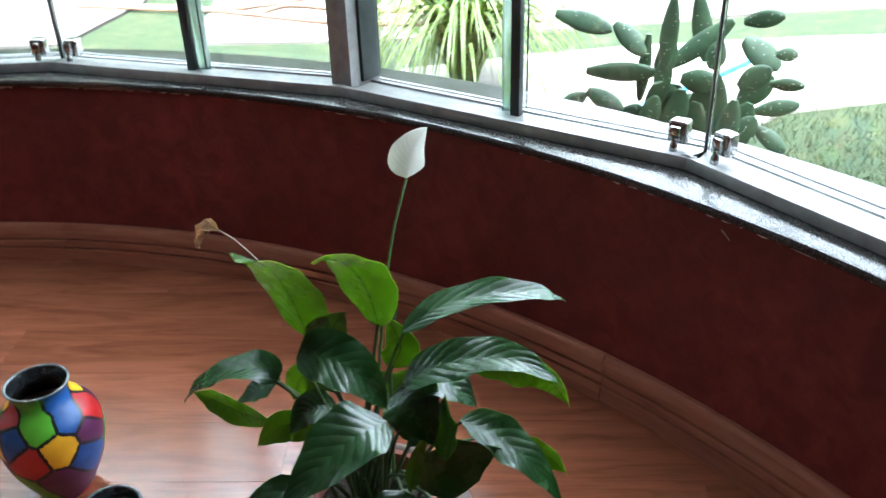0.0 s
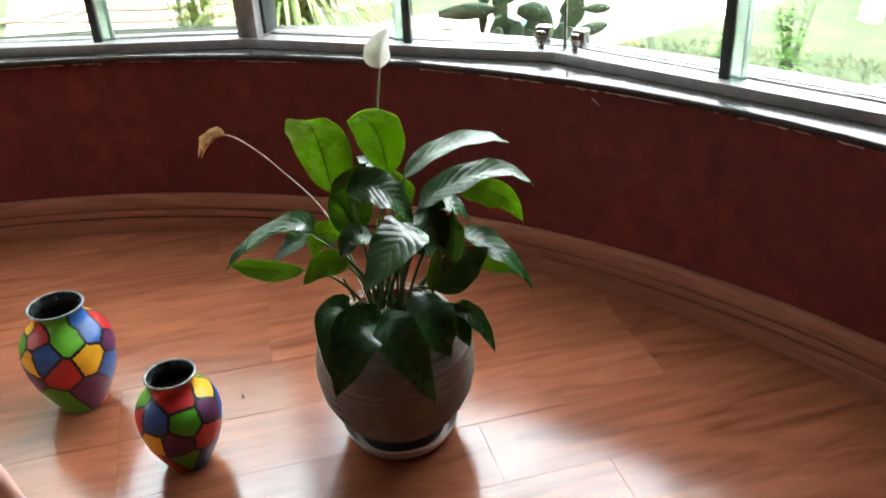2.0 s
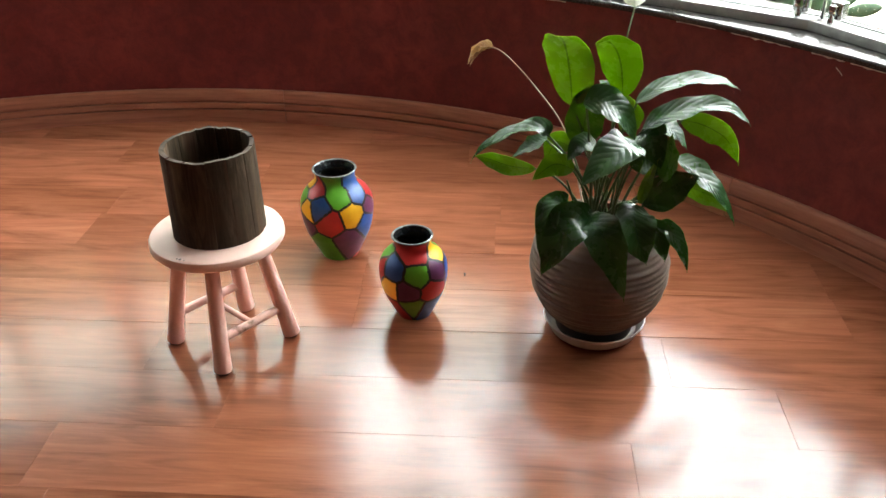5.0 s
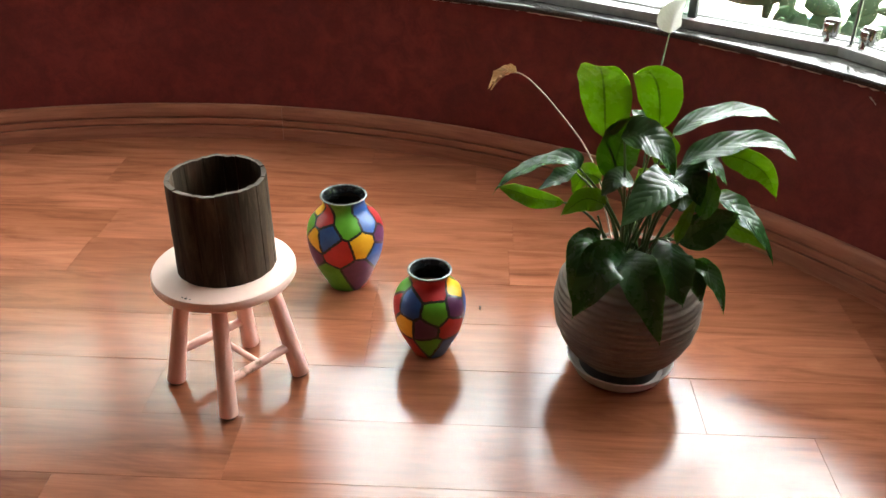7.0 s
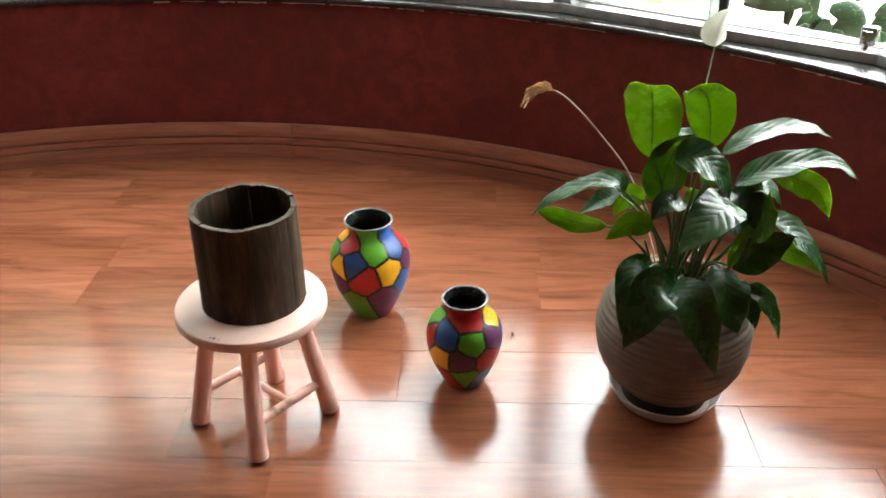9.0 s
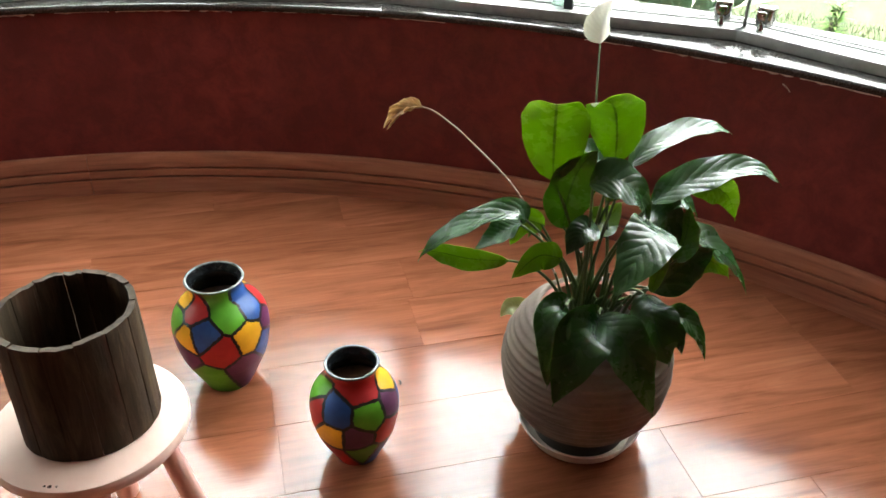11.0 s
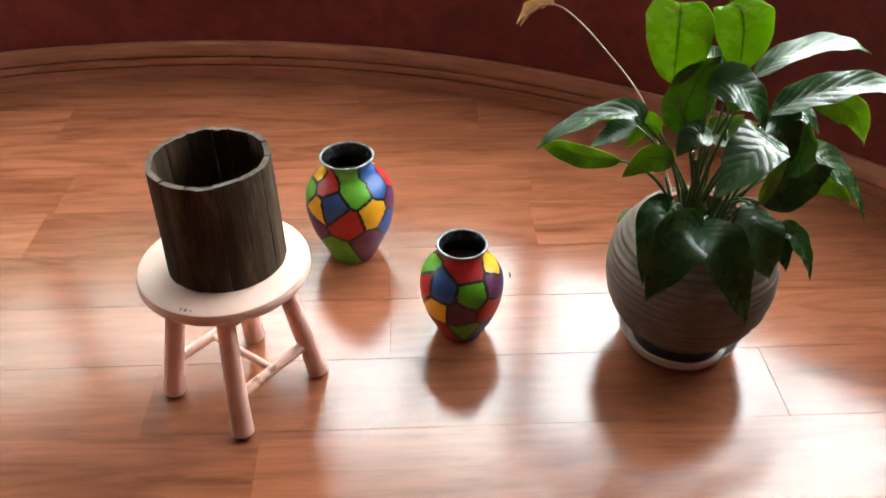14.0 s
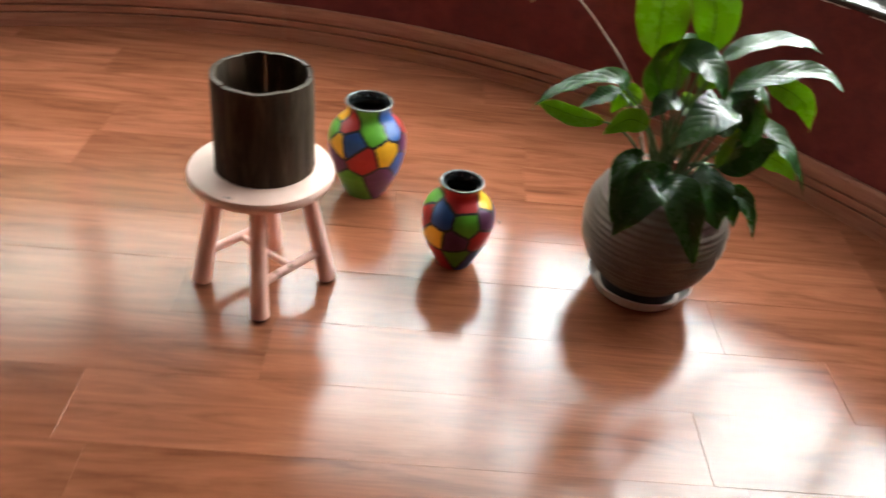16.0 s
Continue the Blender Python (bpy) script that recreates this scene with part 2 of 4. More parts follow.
PETAL = leaf_green("white_spathe", (0.76, 0.76, 0.72), (0.86, 0.86, 0.83), (0.85, 0.87, 0.78), 0.35, 0.12)
SPADIX = mottled("cream_spadix", (0.62, 0.6, 0.4), (0.75, 0.73, 0.55), 90.0, 0.8, bump=0.6)
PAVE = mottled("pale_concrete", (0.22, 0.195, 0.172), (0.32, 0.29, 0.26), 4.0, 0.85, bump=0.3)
blades = Nodes("mixed_lawn_blades", 0.7)
blades.color(blades.ramp(blades.add("NewGeometry").outputs["Random Per Island"], [(0.0, (0.006, 0.021, 0.003)), (0.45, (0.015, 0.035, 0.005)), (0.75, (0.028, 0.045, 0.008)), (1.0, (0.064, 0.06, 0.02))]))
LAWN_BLADE = blades.mat
AGAVE = mottled("pale_agave_skin", (0.09, 0.12, 0.085), (0.19, 0.22, 0.17), 12.0, 0.6, bump=0.1)
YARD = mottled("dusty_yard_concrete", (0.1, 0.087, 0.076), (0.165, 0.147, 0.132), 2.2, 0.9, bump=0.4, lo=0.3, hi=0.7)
# Darker copy of the yard concrete: dirt, and tree shade put into the colour.
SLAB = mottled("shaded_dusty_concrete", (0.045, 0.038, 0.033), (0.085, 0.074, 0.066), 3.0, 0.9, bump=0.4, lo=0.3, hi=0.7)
CACTUS = mottled("blue_green_cactus_skin", (0.02, 0.054, 0.024), (0.044, 0.09, 0.04), 20.0, 0.5, bump=0.2)
CACTUS_SPOT = mottled("pale_cactus_areole", (0.4, 0.42, 0.33), (0.55, 0.56, 0.45), 60.0, 0.8)
BLADE = leaf_green("arching_grass_blade", (0.09, 0.15, 0.03), (0.18, 0.24, 0.07), (0.3, 0.4, 0.08), 0.4)
SHRUB = leaf_green("shrub_leaf", (0.05, 0.12, 0.025), (0.1, 0.2, 0.045), (0.2, 0.4, 0.05), 0.3)
WILTED = leaf_green("pale_wilted_spathe", (0.38, 0.46, 0.2), (0.58, 0.64, 0.36), (0.5, 0.6, 0.25), 0.3, 0.2)
YELLOWING = leaf_green("yellowing_leaf", (0.16, 0.2, 0.03), (0.45, 0.3, 0.05), (0.5, 0.42, 0.05), 0.35)
BARK = mottled("grey_bark", (0.2, 0.16, 0.12), (0.36, 0.31, 0.26), 25.0, 0.9, bump=0.6)
CABLE = mottled("tan_cable_sheath", (0.16, 0.085, 0.05), (0.23, 0.13, 0.085), 20.0, 0.6)
HOSE = mottled("blue_hose", (0.02, 0.22, 0.48), (0.04, 0.3, 0.6), 20.0, 0.35)
HEDGE = mottled("dark_tree_foliage", (0.012, 0.03, 0.008), (0.05, 0.085, 0.025), 3.0, 0.8, bump=1.0, distance=0.1)
PAPER = mottled("white_litter", (0.7, 0.7, 0.68), (0.82, 0.82, 0.8), 20.0, 0.8)


# ---- mesh helpers ----
def mesh_of(bm, name, mats, smooth=True, angle=40):
    me = bpy.data.meshes.new(name)
    bmesh.ops.recalc_face_normals(bm, faces=bm.faces) if smooth != "keep" else None
    bm.to_mesh(me)
    bm.free()
    for m in mats if isinstance(mats, (list, tuple)) else [mats]:
        me.materials.append(m)
    if smooth:
        me.polygons.foreach_set("use_smooth", [True] * len(me.polygons))
        me.set_sharp_from_angle(angle=radians(angle))
    return me


def part(name, bm, mats, parent=None, label="", smooth=True, angle=40):
    ob = new(name, mesh_of(bm, name, mats, smooth, angle))
    if parent:
        ob.parent = parent
    if label:
        ob["label"] = label
    return ob


def empty(name, where=(0, 0, 0)):
    ob = new(name)
    ob.location = where
    ob.empty_display_size = 0.05
    return ob


def box(bm, x0, y0, z0, x1, y1, z1, m=None, mat=0):
    vs = [bm.verts.new((x, y, z)) for z in (z0, z1) for y in (y0, y1) for x in (x0, x1)]
    if m is not None:
        for v in vs:
            v.co = m @ v.co
    for q in ((0, 2, 3, 1), (4, 5, 7, 6), (0, 1, 5, 4), (2, 6, 7, 3), (0, 4, 6, 2), (1, 3, 7, 5)):
        bm.faces.new([vs[k] for k in q]).material_index = mat
    return vs


def bevelled(bm, w, segments=2):
    bmesh.ops.bevel(bm, geom=bm.edges[:], offset=w, segments=segments, profile=0.6, affect="EDGES")
    return bm


def lathe(bm, profile, steps=48, mat=0, closed=False, wobble=None, caps=(True, True)):
    """Turns a profile of (r, z) about z."""
    rings = []
    for r, z in profile:
        ring = []
        for k in range(steps):
            a = 2 * math.pi * k / steps
            rr = r if wobble is None else r + wobble(a, z)
            ring.append(bm.verts.new((rr * math.cos(a), rr * math.sin(a), z)))
        rings.append(ring)
    pairs = list(zip(rings, rings[1:])) + ([(rings[-1], rings[0])] if closed else [])
    for lo, hi in pairs:
        for k in range(steps):
            j = (k + 1) % steps
            bm.faces.new((lo[k], lo[j], hi[j], hi[k])).material_index = mat
    if not closed:
        for ring, flip, cap in ((rings[0], True, caps[0]), (rings[-1], False, caps[1])):
            if cap:
                bm.faces.new(ring[::-1] if flip else ring).material_index = mat
    return rings


def bezier(a, b, c, n):
    a, b, c = Vector(a), Vector(b), Vector(c)
    return [(1 - t) ** 2 * a + 2 * t * (1 - t) * b + t * t * c for t in (k / n for k in range(n + 1))]


def smooth_path(points, n=6):
    """A smooth line through the points."""
    p = [Vector(q) for q in points]
    p = [2 * p[0] - p[1], *p, 2 * p[-1] - p[-2]]
    out = []
    for k in range(1, len(p) - 2):
        for s in range(n):
            t = s / n
            out.append(0.5 * (2 * p[k] + (p[k + 1] - p[k - 1]) * t + (2 * p[k - 1] - 5 * p[k] + 4 * p[k + 1] - p[k + 2]) * t * t + (3 * p[k] - p[k - 1] - 3 * p[k + 1] + p[k + 2]) * t**3))
    return [*out, p[-2]]


def tube(bm, path, radius, sides=8, mat=0):
    """A round bar along a path; radius is a number or a function of 0..1."""
    rings, up = [], Vector((0.3, 0.2, 1)).normalized()
    for k, p in enumerate(path):
        d = (path[min(k + 1, len(path) - 1)] - path[max(k - 1, 0)]).normalized()
        if abs(d.dot(up)) > 0.95:
            up = Vector((1, 0.1, 0)).normalized()
        s = d.cross(up).normalized()
        u = s.cross(d)
        r = radius(k / (len(path) - 1)) if callable(radius) else radius
        rings.append([bm.verts.new(p + r * (math.cos(a) * s + math.sin(a) * u)) for a in (2 * math.pi * j / sides for j in range(sides))])
    for lo, hi in zip(rings, rings[1:]):
        for k in range(sides):
            j = (k + 1) % sides
            bm.faces.new((lo[k], lo[j], hi[j], hi[k])).material_index = mat
    bm.faces.new(rings[0][::-1]).material_index = mat
    bm.faces.new(rings[-1]).material_index = mat


def blade(bm, path, width, normal, fold=0.25, wave=0.0, cols=7, seed=0, shape=None):
    """A leaf blade along a path, with a folded midrib, wavy rims and a uv of across and along. A thin solid."""
    uv = bm.loops.layers.uv.verify()
    rows, n = [], len(path) - 1
    shape = shape or (lambda t: 1.06 * max(0.0, math.sin(math.pi * t**0.72)) ** 0.92)
    for k, p in enumerate(path):
        t = k / n
        d = (path[min(k + 1, n)] - path[max(k - 1, 0)]).normalized()
        side = d.cross(normal)
        side = side.normalized() if side.length > 1e-4 else Vector((1, 0, 0))
        up = side.cross(d).normalized()
        w = 0.5 * width * max(shape(t), 0.012)
        row = []
        for j in range(cols):
            u = 2 * j / (cols - 1) - 1
            lift = fold * w * abs(u) ** 1.25 + wave * w * math.sin(9 * t + 2.0 * seed + (1.3 if u > 0 else 0)) * abs(u) ** 2
            lift += 0.6 * wave * w * math.sin(27 * t + 5.0 * seed + (2.1 if u > 0 else 0)) * abs(u) ** 3
            u *= 1 + 0.35 * wave * math.sin(21 * t + 3.0 * seed + (0.7 if u > 0 else 0)) * abs(u)
            row.append((p + side * (u * w) + up * lift, (0.5 + 0.5 * u, t), up))
        rows.append(row)
    for sgn in (1, -1):
        grid = [[bm.verts.new(co + nrm * (0.0004 * sgn)) for co, _, nrm in row] for row in rows]
        for a in range(n):
            for b in range(cols - 1):
                quad = [(a, b), (a, b + 1), (a + 1, b + 1), (a + 1, b)]
                f = bm.faces.new([grid[i][j] for i, j in (quad if sgn > 0 else quad[::-1])])
                for loop, (i, j) in zip(f.loops, quad if sgn > 0 else quad[::-1]):
                    loop[uv].uv = rows[i][j][1]
    return bm


# ---- the bay: one round wall, sill, windows ----
R_WALL, R_SKIRT, R_OUT = 2.655, 2.632, 2.97
SILL_Z, HEAD_Z, LOW_HEAD_Z, CEIL_Z = 0.6, 2.58, 1.62, 2.75
A0, AW, A1 = -8.0, 24.3, 188.0


def polar(r, deg, z=0.0):
    return Vector((CX + r * math.cos(radians(deg)), CY + r * math.sin(radians(deg)), z))


def sweep(bm, profile, a0, a1, step=1.5, mat=0, jitter=None):
    """Carries a closed profile of (r, z) round the bay's centre."""
    n = max(2, int(round((a1 - a0) / step)))
    rings = []
    for k in range(n + 1):
        a = a0 + (a1 - a0) * k / n
        rings.append([bm.verts.new(polar(r, a, z) if jitter is None else polar(r, a, z) + jitter(a, i)) for i, (r, z) in enumerate(profile)])
    m = len(profile)
    for lo, hi in zip(rings, rings[1:]):
        for k in range(m):
            j = (k + 1) % m
            bm.faces.new((lo[k], lo[j], hi[j], hi[k])).material_index = mat
    bm.faces.new(rings[0][::-1]).material_index = mat
    bm.faces.new(rings[-1]).material_index = mat


bm = bmesh.new()
sweep(bm, [(R_WALL, -0.3), (R_WALL, SILL_Z - 0.022), (R_OUT - 0.02, SILL_Z - 0.022), (R_OUT - 0.02, -0.3)], AW, A1)
sweep(bm, [(R_WALL, -0.3), (R_WALL, CEIL_Z), (R_OUT - 0.02, CEIL_Z), (R_OUT - 0.02, -0.3)], A0, AW)
wall = tagged(part("wall_bay", bm, RED), "curved wall sponge-painted dark red, low below the windows", "wall", kind="structure")
bm = bmesh.new()
sweep(bm, [(R_WALL, HEAD_Z), (R_WALL, CEIL_Z), (R_OUT - 0.02, CEIL_Z), (R_OUT - 0.02, HEAD_Z)], AW, 84.0)
# Unseen header, lowered from here on to cut the sky in floor reflections.
sweep(bm, [(R_WALL, LOW_HEAD_Z), (R_WALL, CEIL_Z), (R_OUT - 0.02, CEIL_Z), (R_OUT - 0.02, LOW_HEAD_Z)], 84.0, A1)
tagged(part("wall_header", bm, RED), "unseen curved dark red wall above the windows, lowered on the left", "wall", kind="structure")

# Granite sill with a rounded nose, and the chipped plaster line under it.
bm = bmesh.new()
zs = SILL_Z
sweep(bm, [(R_WALL - 0.02, zs - 0.016), (R_WALL - 0.022, zs - 0.008), (R_WALL - 0.019, zs - 0.002), (R_WALL - 0.012, zs), (R_OUT, zs - 0.004), (R_OUT, zs - 0.024), (R_WALL - 0.015, zs - 0.0215)], AW + 0.05, A1)
tagged(part("sill", bm, GRANITE), "polished dark granite sill running round the curved wall", "sill", kind="structure")
chips = random.Random(4)
plaster = tagged(empty("plaster_line"), "chipped white plaster line under the granite sill", "trim", kind="structure")
a = 24.6
while a < 150:
    span = chips.uniform(1.0, 4.5)
    if chips.random() < 0.85:
        bm = bmesh.new()
        drop = chips.uniform(0.003, 0.0075)
        sweep(bm, [(R_WALL - 0.006, zs - 0.0225), (R_WALL + 0.004, zs - 0.0225), (R_WALL + 0.004, zs - 0.0225 - drop), (R_WALL - 0.003, zs - 0.0225 - drop)], a, a + span, 0.35,
              jitter=lambda a, i: Vector((0, 0, (0.006 * (noise.noise(Vector((a * 2.3, i, 1))))) if i > 1 else 0)))
        part("plaster_chip", bm, PLASTER, plaster)
    a += span + chips.uniform(0.1, 1.6)
bm = bmesh.new()
tube(bm, smooth_path([polar(R_WALL - 0.001, 41.3, 0.55), polar(R_WALL - 0.003, 41.0, 0.542), polar(R_WALL - 0.001, 40.85, 0.534)], 4), lambda t: 0.0013 * (1 - 0.6 * t) + 0.0005, 6)
part("plaster_chip", bm, PLASTER, plaster)

# Skirting in bent lengths with two routed grooves.
skirting = tagged(empty("baseboard"), "brown grooved wooden skirting bent along the curved wall", "baseboard", kind="structure")
H = 0.132
SECTION = [(R_SKIRT, 0.001), (R_SKIRT, 0.05), (R_SKIRT + 0.0105, 0.0512), (R_SKIRT + 0.0105, 0.0562), (R_SKIRT + 0.001, 0.058), (R_SKIRT + 0.001, 0.079),
           (R_SKIRT + 0.0105, 0.0802), (R_SKIRT + 0.0105, 0.0852), (R_SKIRT + 0.002, 0.087), (R_SKIRT + 0.003, 0.118), (R_SKIRT + 0.0075, H - 0.004), (R_SKIRT + 0.012, H), (R_WALL + 0.004, H), (R_WALL + 0.004, 0.001)]
joints = [A0, 18.0, 46.5, 84.9, 112.0, 141.0, 168.0, A1]
for a, b in zip(joints, joints[1:]):
    bm = bmesh.new()
    sweep(bm, SECTION, a + 0.02, b - 0.02, 1.2)
    part("skirting_length", bm, SKIRT, skirting, angle=25)

# Windows: straight runs between corners on a ring.
CORNERS = {-2: (103.8, 2.82), -1: (84.0, 2.83), 0: (64.4, 2.81), 1: (44.6, 2.86), 2: (24.55, 2.85), -3: (123.5, 2.83), -4: (143.2, 2.83), -5: (162.8, 2.83)}
corner = {k: polar(r, a) for k, (a, r) in CORNERS.items()}


def run_frame(k):
    """From corner k to k + 1: x along the run, y outwards, z up."""
    a, b = corner[k], corner[k + 1]
    d = (b - a).normalized()
    out = Vector((-d.y, d.x, 0))
    if out.dot(a - Vector((CX, CY, 0))) < 0:
        out = -out
    m = Matrix((( d.x, out.x, 0, a.x), (d.y, out.y, 0, a.y), (0, 0, 1, 0), (0, 0, 0, 1)))
    return m, (b - a).length


def strip(name, x0, y0, z0, x1, y1, z1, m, mat, parent, w=0.002, label=""):
    bm = bmesh.new()
    box(bm, x0, y0, z0, x1, y1, z1, m)
    bevelled(bm, w)
    return part(name, bm, mat, parent, label)


for k in range(-5, 2):
    m, length = run_frame(k)
    win = tagged(empty(f"window_{k + 6}"), "aluminium framed window with two tempered glass panes", "window", kind="structure")
    flip = k % 2 != 0
    x_at = (lambda x: length - x) if flip else (lambda x: x)
    head = LOW_HEAD_Z if k < -1 else HEAD_Z
    # Bottom and top channels: a base with three upright lips.
    for z, sgn in ((SILL_Z + 0.0005, 1), (head - 0.0005, -1)):
        zz = lambda h: (min(z, z + sgn * h), max(z, z + sgn * h))
        for y0, y1, h in ((-0.112, -0.098, 0.028), (-0.098, -0.014, 0.017), (-0.014, -0.006, 0.022), (-0.006, 0.03, 0.012), (0.03, 0.04, 0.016)):
            lo, hi = zz(h)
            strip("rail", 0.004, y0, lo, length - 0.004, y1, hi, m, ALU, win, 0.0012)
    # Fixed pane beside the post, sliding pane at the latch corner; they overlap in the middle.
    mid = length * 0.5
    z0, z1 = SILL_Z + 0.012, head - 0.012
    for name, xa, xb, y in (("fixed_pane", 0.02, mid + 0.02, 0.012), ("sliding_pane", mid - 0.02, length - 0.012, -0.034)):
        xs = sorted((x_at(xa), x_at(xb)))
        bm = bmesh.new()
        box(bm, xs[0], y - 0.004, z0, xs[1], y + 0.004, z1, m)
        pane = part(name, bm, GLASS, win, smooth=False)
        pane.visible_shadow = False
    # Dark seal and green polished edge where the panes overlap, and a slim edge at the corner.
    xs = sorted((x_at(mid + 0.008), x_at(mid + 0.032)))
    strip("pane_seal", xs[0], -0.05, z0, xs[1], -0.028, z1, m, SEAL, win, 0.001)
    xs = sorted((x_at(mid - 0.028), x_at(mid + 0.0078)))
    strip("pane_edge", xs[0], -0.0285, z0, xs[1], -0.02, z1, m, GLASS_EDGE, win, 0.001)
    xs = sorted((x_at(length - 0.012), x_at(length - 0.004)))
    strip("corner_edge", xs[0], -0.04, z0, xs[1], -0.026, z1, m, SEAL if k % 4 else ALU, win, 0.001)

for k in (-4, -2, 0):
    ang, r = CORNERS[k]
    m = Matrix.Translation(corner[k]) @ Matrix.Rotation(radians(ang - 90), 4, "Z")
    head = LOW_HEAD_Z if k < -1 else HEAD_Z
    post = tagged(empty("window_post"), "brushed aluminium corner post between two windows", "post", kind="structure")
    for sx in (-1, 1):
        mm = m @ Matrix.Rotation(radians(-9.8 * sx), 4, "Z")
        strip("post_face", *sorted((0.0, sx * 0.046))[:1], -0.088, SILL_Z + 0.001, sorted((0.0, sx * 0.046))[1], 0.03, head - 0.001, mm, ALU, post, 0.002)
        strip("post_seal", min(sx * 0.046, sx * 0.056), -0.05, SILL_Z + 0.03, max(sx * 0.046, sx * 0.056), 0.024, head - 0.03, mm, SEAL, post, 0.001)


def window_latch(where, ang):
    """Chrome lock body clamped on the glass corner, with a turning pin down into the sill."""
    ob = tagged(empty("window_latch", where), "chrome clamp latch with a pin standing on the granite sill", "latch", "latches on the window sill")
    ob.rotation_euler = (0, 0, radians(ang - 90))
    bm = bmesh.new()
    box(bm, -0.022, -0.02, 0.032, 0.022, 0.02, 0.083)
    bevelled(bm, 0.009, 3)
    part("latch_body", bm, CHROME, ob)
    bm = bmesh.new()
    box(bm, -0.013, -0.032, 0.04, 0.011, -0.0195, 0.074)
    bevelled(bm, 0.004, 2)
    part("latch_plate", bm, CHROME, ob)
    bm = bmesh.new()
    lathe(bm, [(0.004, 0.004), (0.0065, 0.006), (0.0065, 0.018), (0.009, 0.02), (0.009, 0.034), (0.006, 0.038), (0.006, 0.05)], 16)
    pin = part("pin", bm, CHROME, ob)
    pin.location = (0, -0.03, 0)
    bm = bmesh.new()
    lathe(bm, [(0.0135, 0.0005), (0.0135, 0.004), (0.009, 0.0065)], 20)
    collar = part("collar", bm, CHROME, ob)
    collar.location = (0, -0.03, 0)
    return ob


for k in (-3, -1, 1):
    ang, r = CORNERS[k]
    for s in (-1, 1):
        window_latch(polar(r - 0.055, ang + s * 1.12, SILL_Z), ang + s * 9.8)

# Rest of the room, behind the camera.
X0, X1, YB = CX - R_WALL, CX + R_WALL, -3.6
for name, b in (("wall_west", (X0 - 0.15, YB, -0.2, X0, CY - 0.3, CEIL_Z)), ("wall_east", (X1, YB, -0.2, X1 + 0.15, CY - 0.3, CEIL_Z)), ("wall_south", (X0 - 0.15, YB - 0.15, -0.2, X1 + 0.15, YB, CEIL_Z))):
    bm = bmesh.new()
    box(bm, *b)
    tagged(part(name, bm, RED, smooth=False), "plain dark red painted wall", "wall", kind="structure")
bm = bmesh.new()
ring = [bm.verts.new(polar(3.35, a, CEIL_Z)) for a in range(-6, 187, 6)] + [bm.verts.new((X0 - 0.3, YB - 0.3, CEIL_Z)), bm.verts.new((X1 + 0.3, YB - 0.3, CEIL_Z))]
f = bm.faces.new(ring)
top = bmesh.ops.extrude_face_region(bm, geom=[f])
bmesh.ops.translate(bm, vec=(0, 0, 0.12), verts=[v for v in top["geom"] if isinstance(v, bmesh.types.BMVert)])
tagged(part("ceiling", bm, CEIL_WOOD, smooth=False), "plain tan painted ceiling", "ceiling", kind="structure")

# ---- painted vases ----
SHAPE = [(0.0, 0.5), (0.012, 0.52), (0.1, 0.63), (0.2, 0.76), (0.3, 0.875), (0.4, 0.945), (0.5, 0.99), (0.58, 1.0), (0.66, 0.98), (0.72, 0.925), (0.77, 0.84), (0.81, 0.73), (0.845, 0.63), (0.88, 0.56), (0.92, 0.53), (0.955, 0.54), (0.985, 0.585), (1.0, 0.605)]


def outline(z):
    """Radius of the vase, as a share of the widest, at a share of its height."""
    return float(np.interp(z, [p[0] for p in SHAPE], [p[1] for p in SHAPE]))


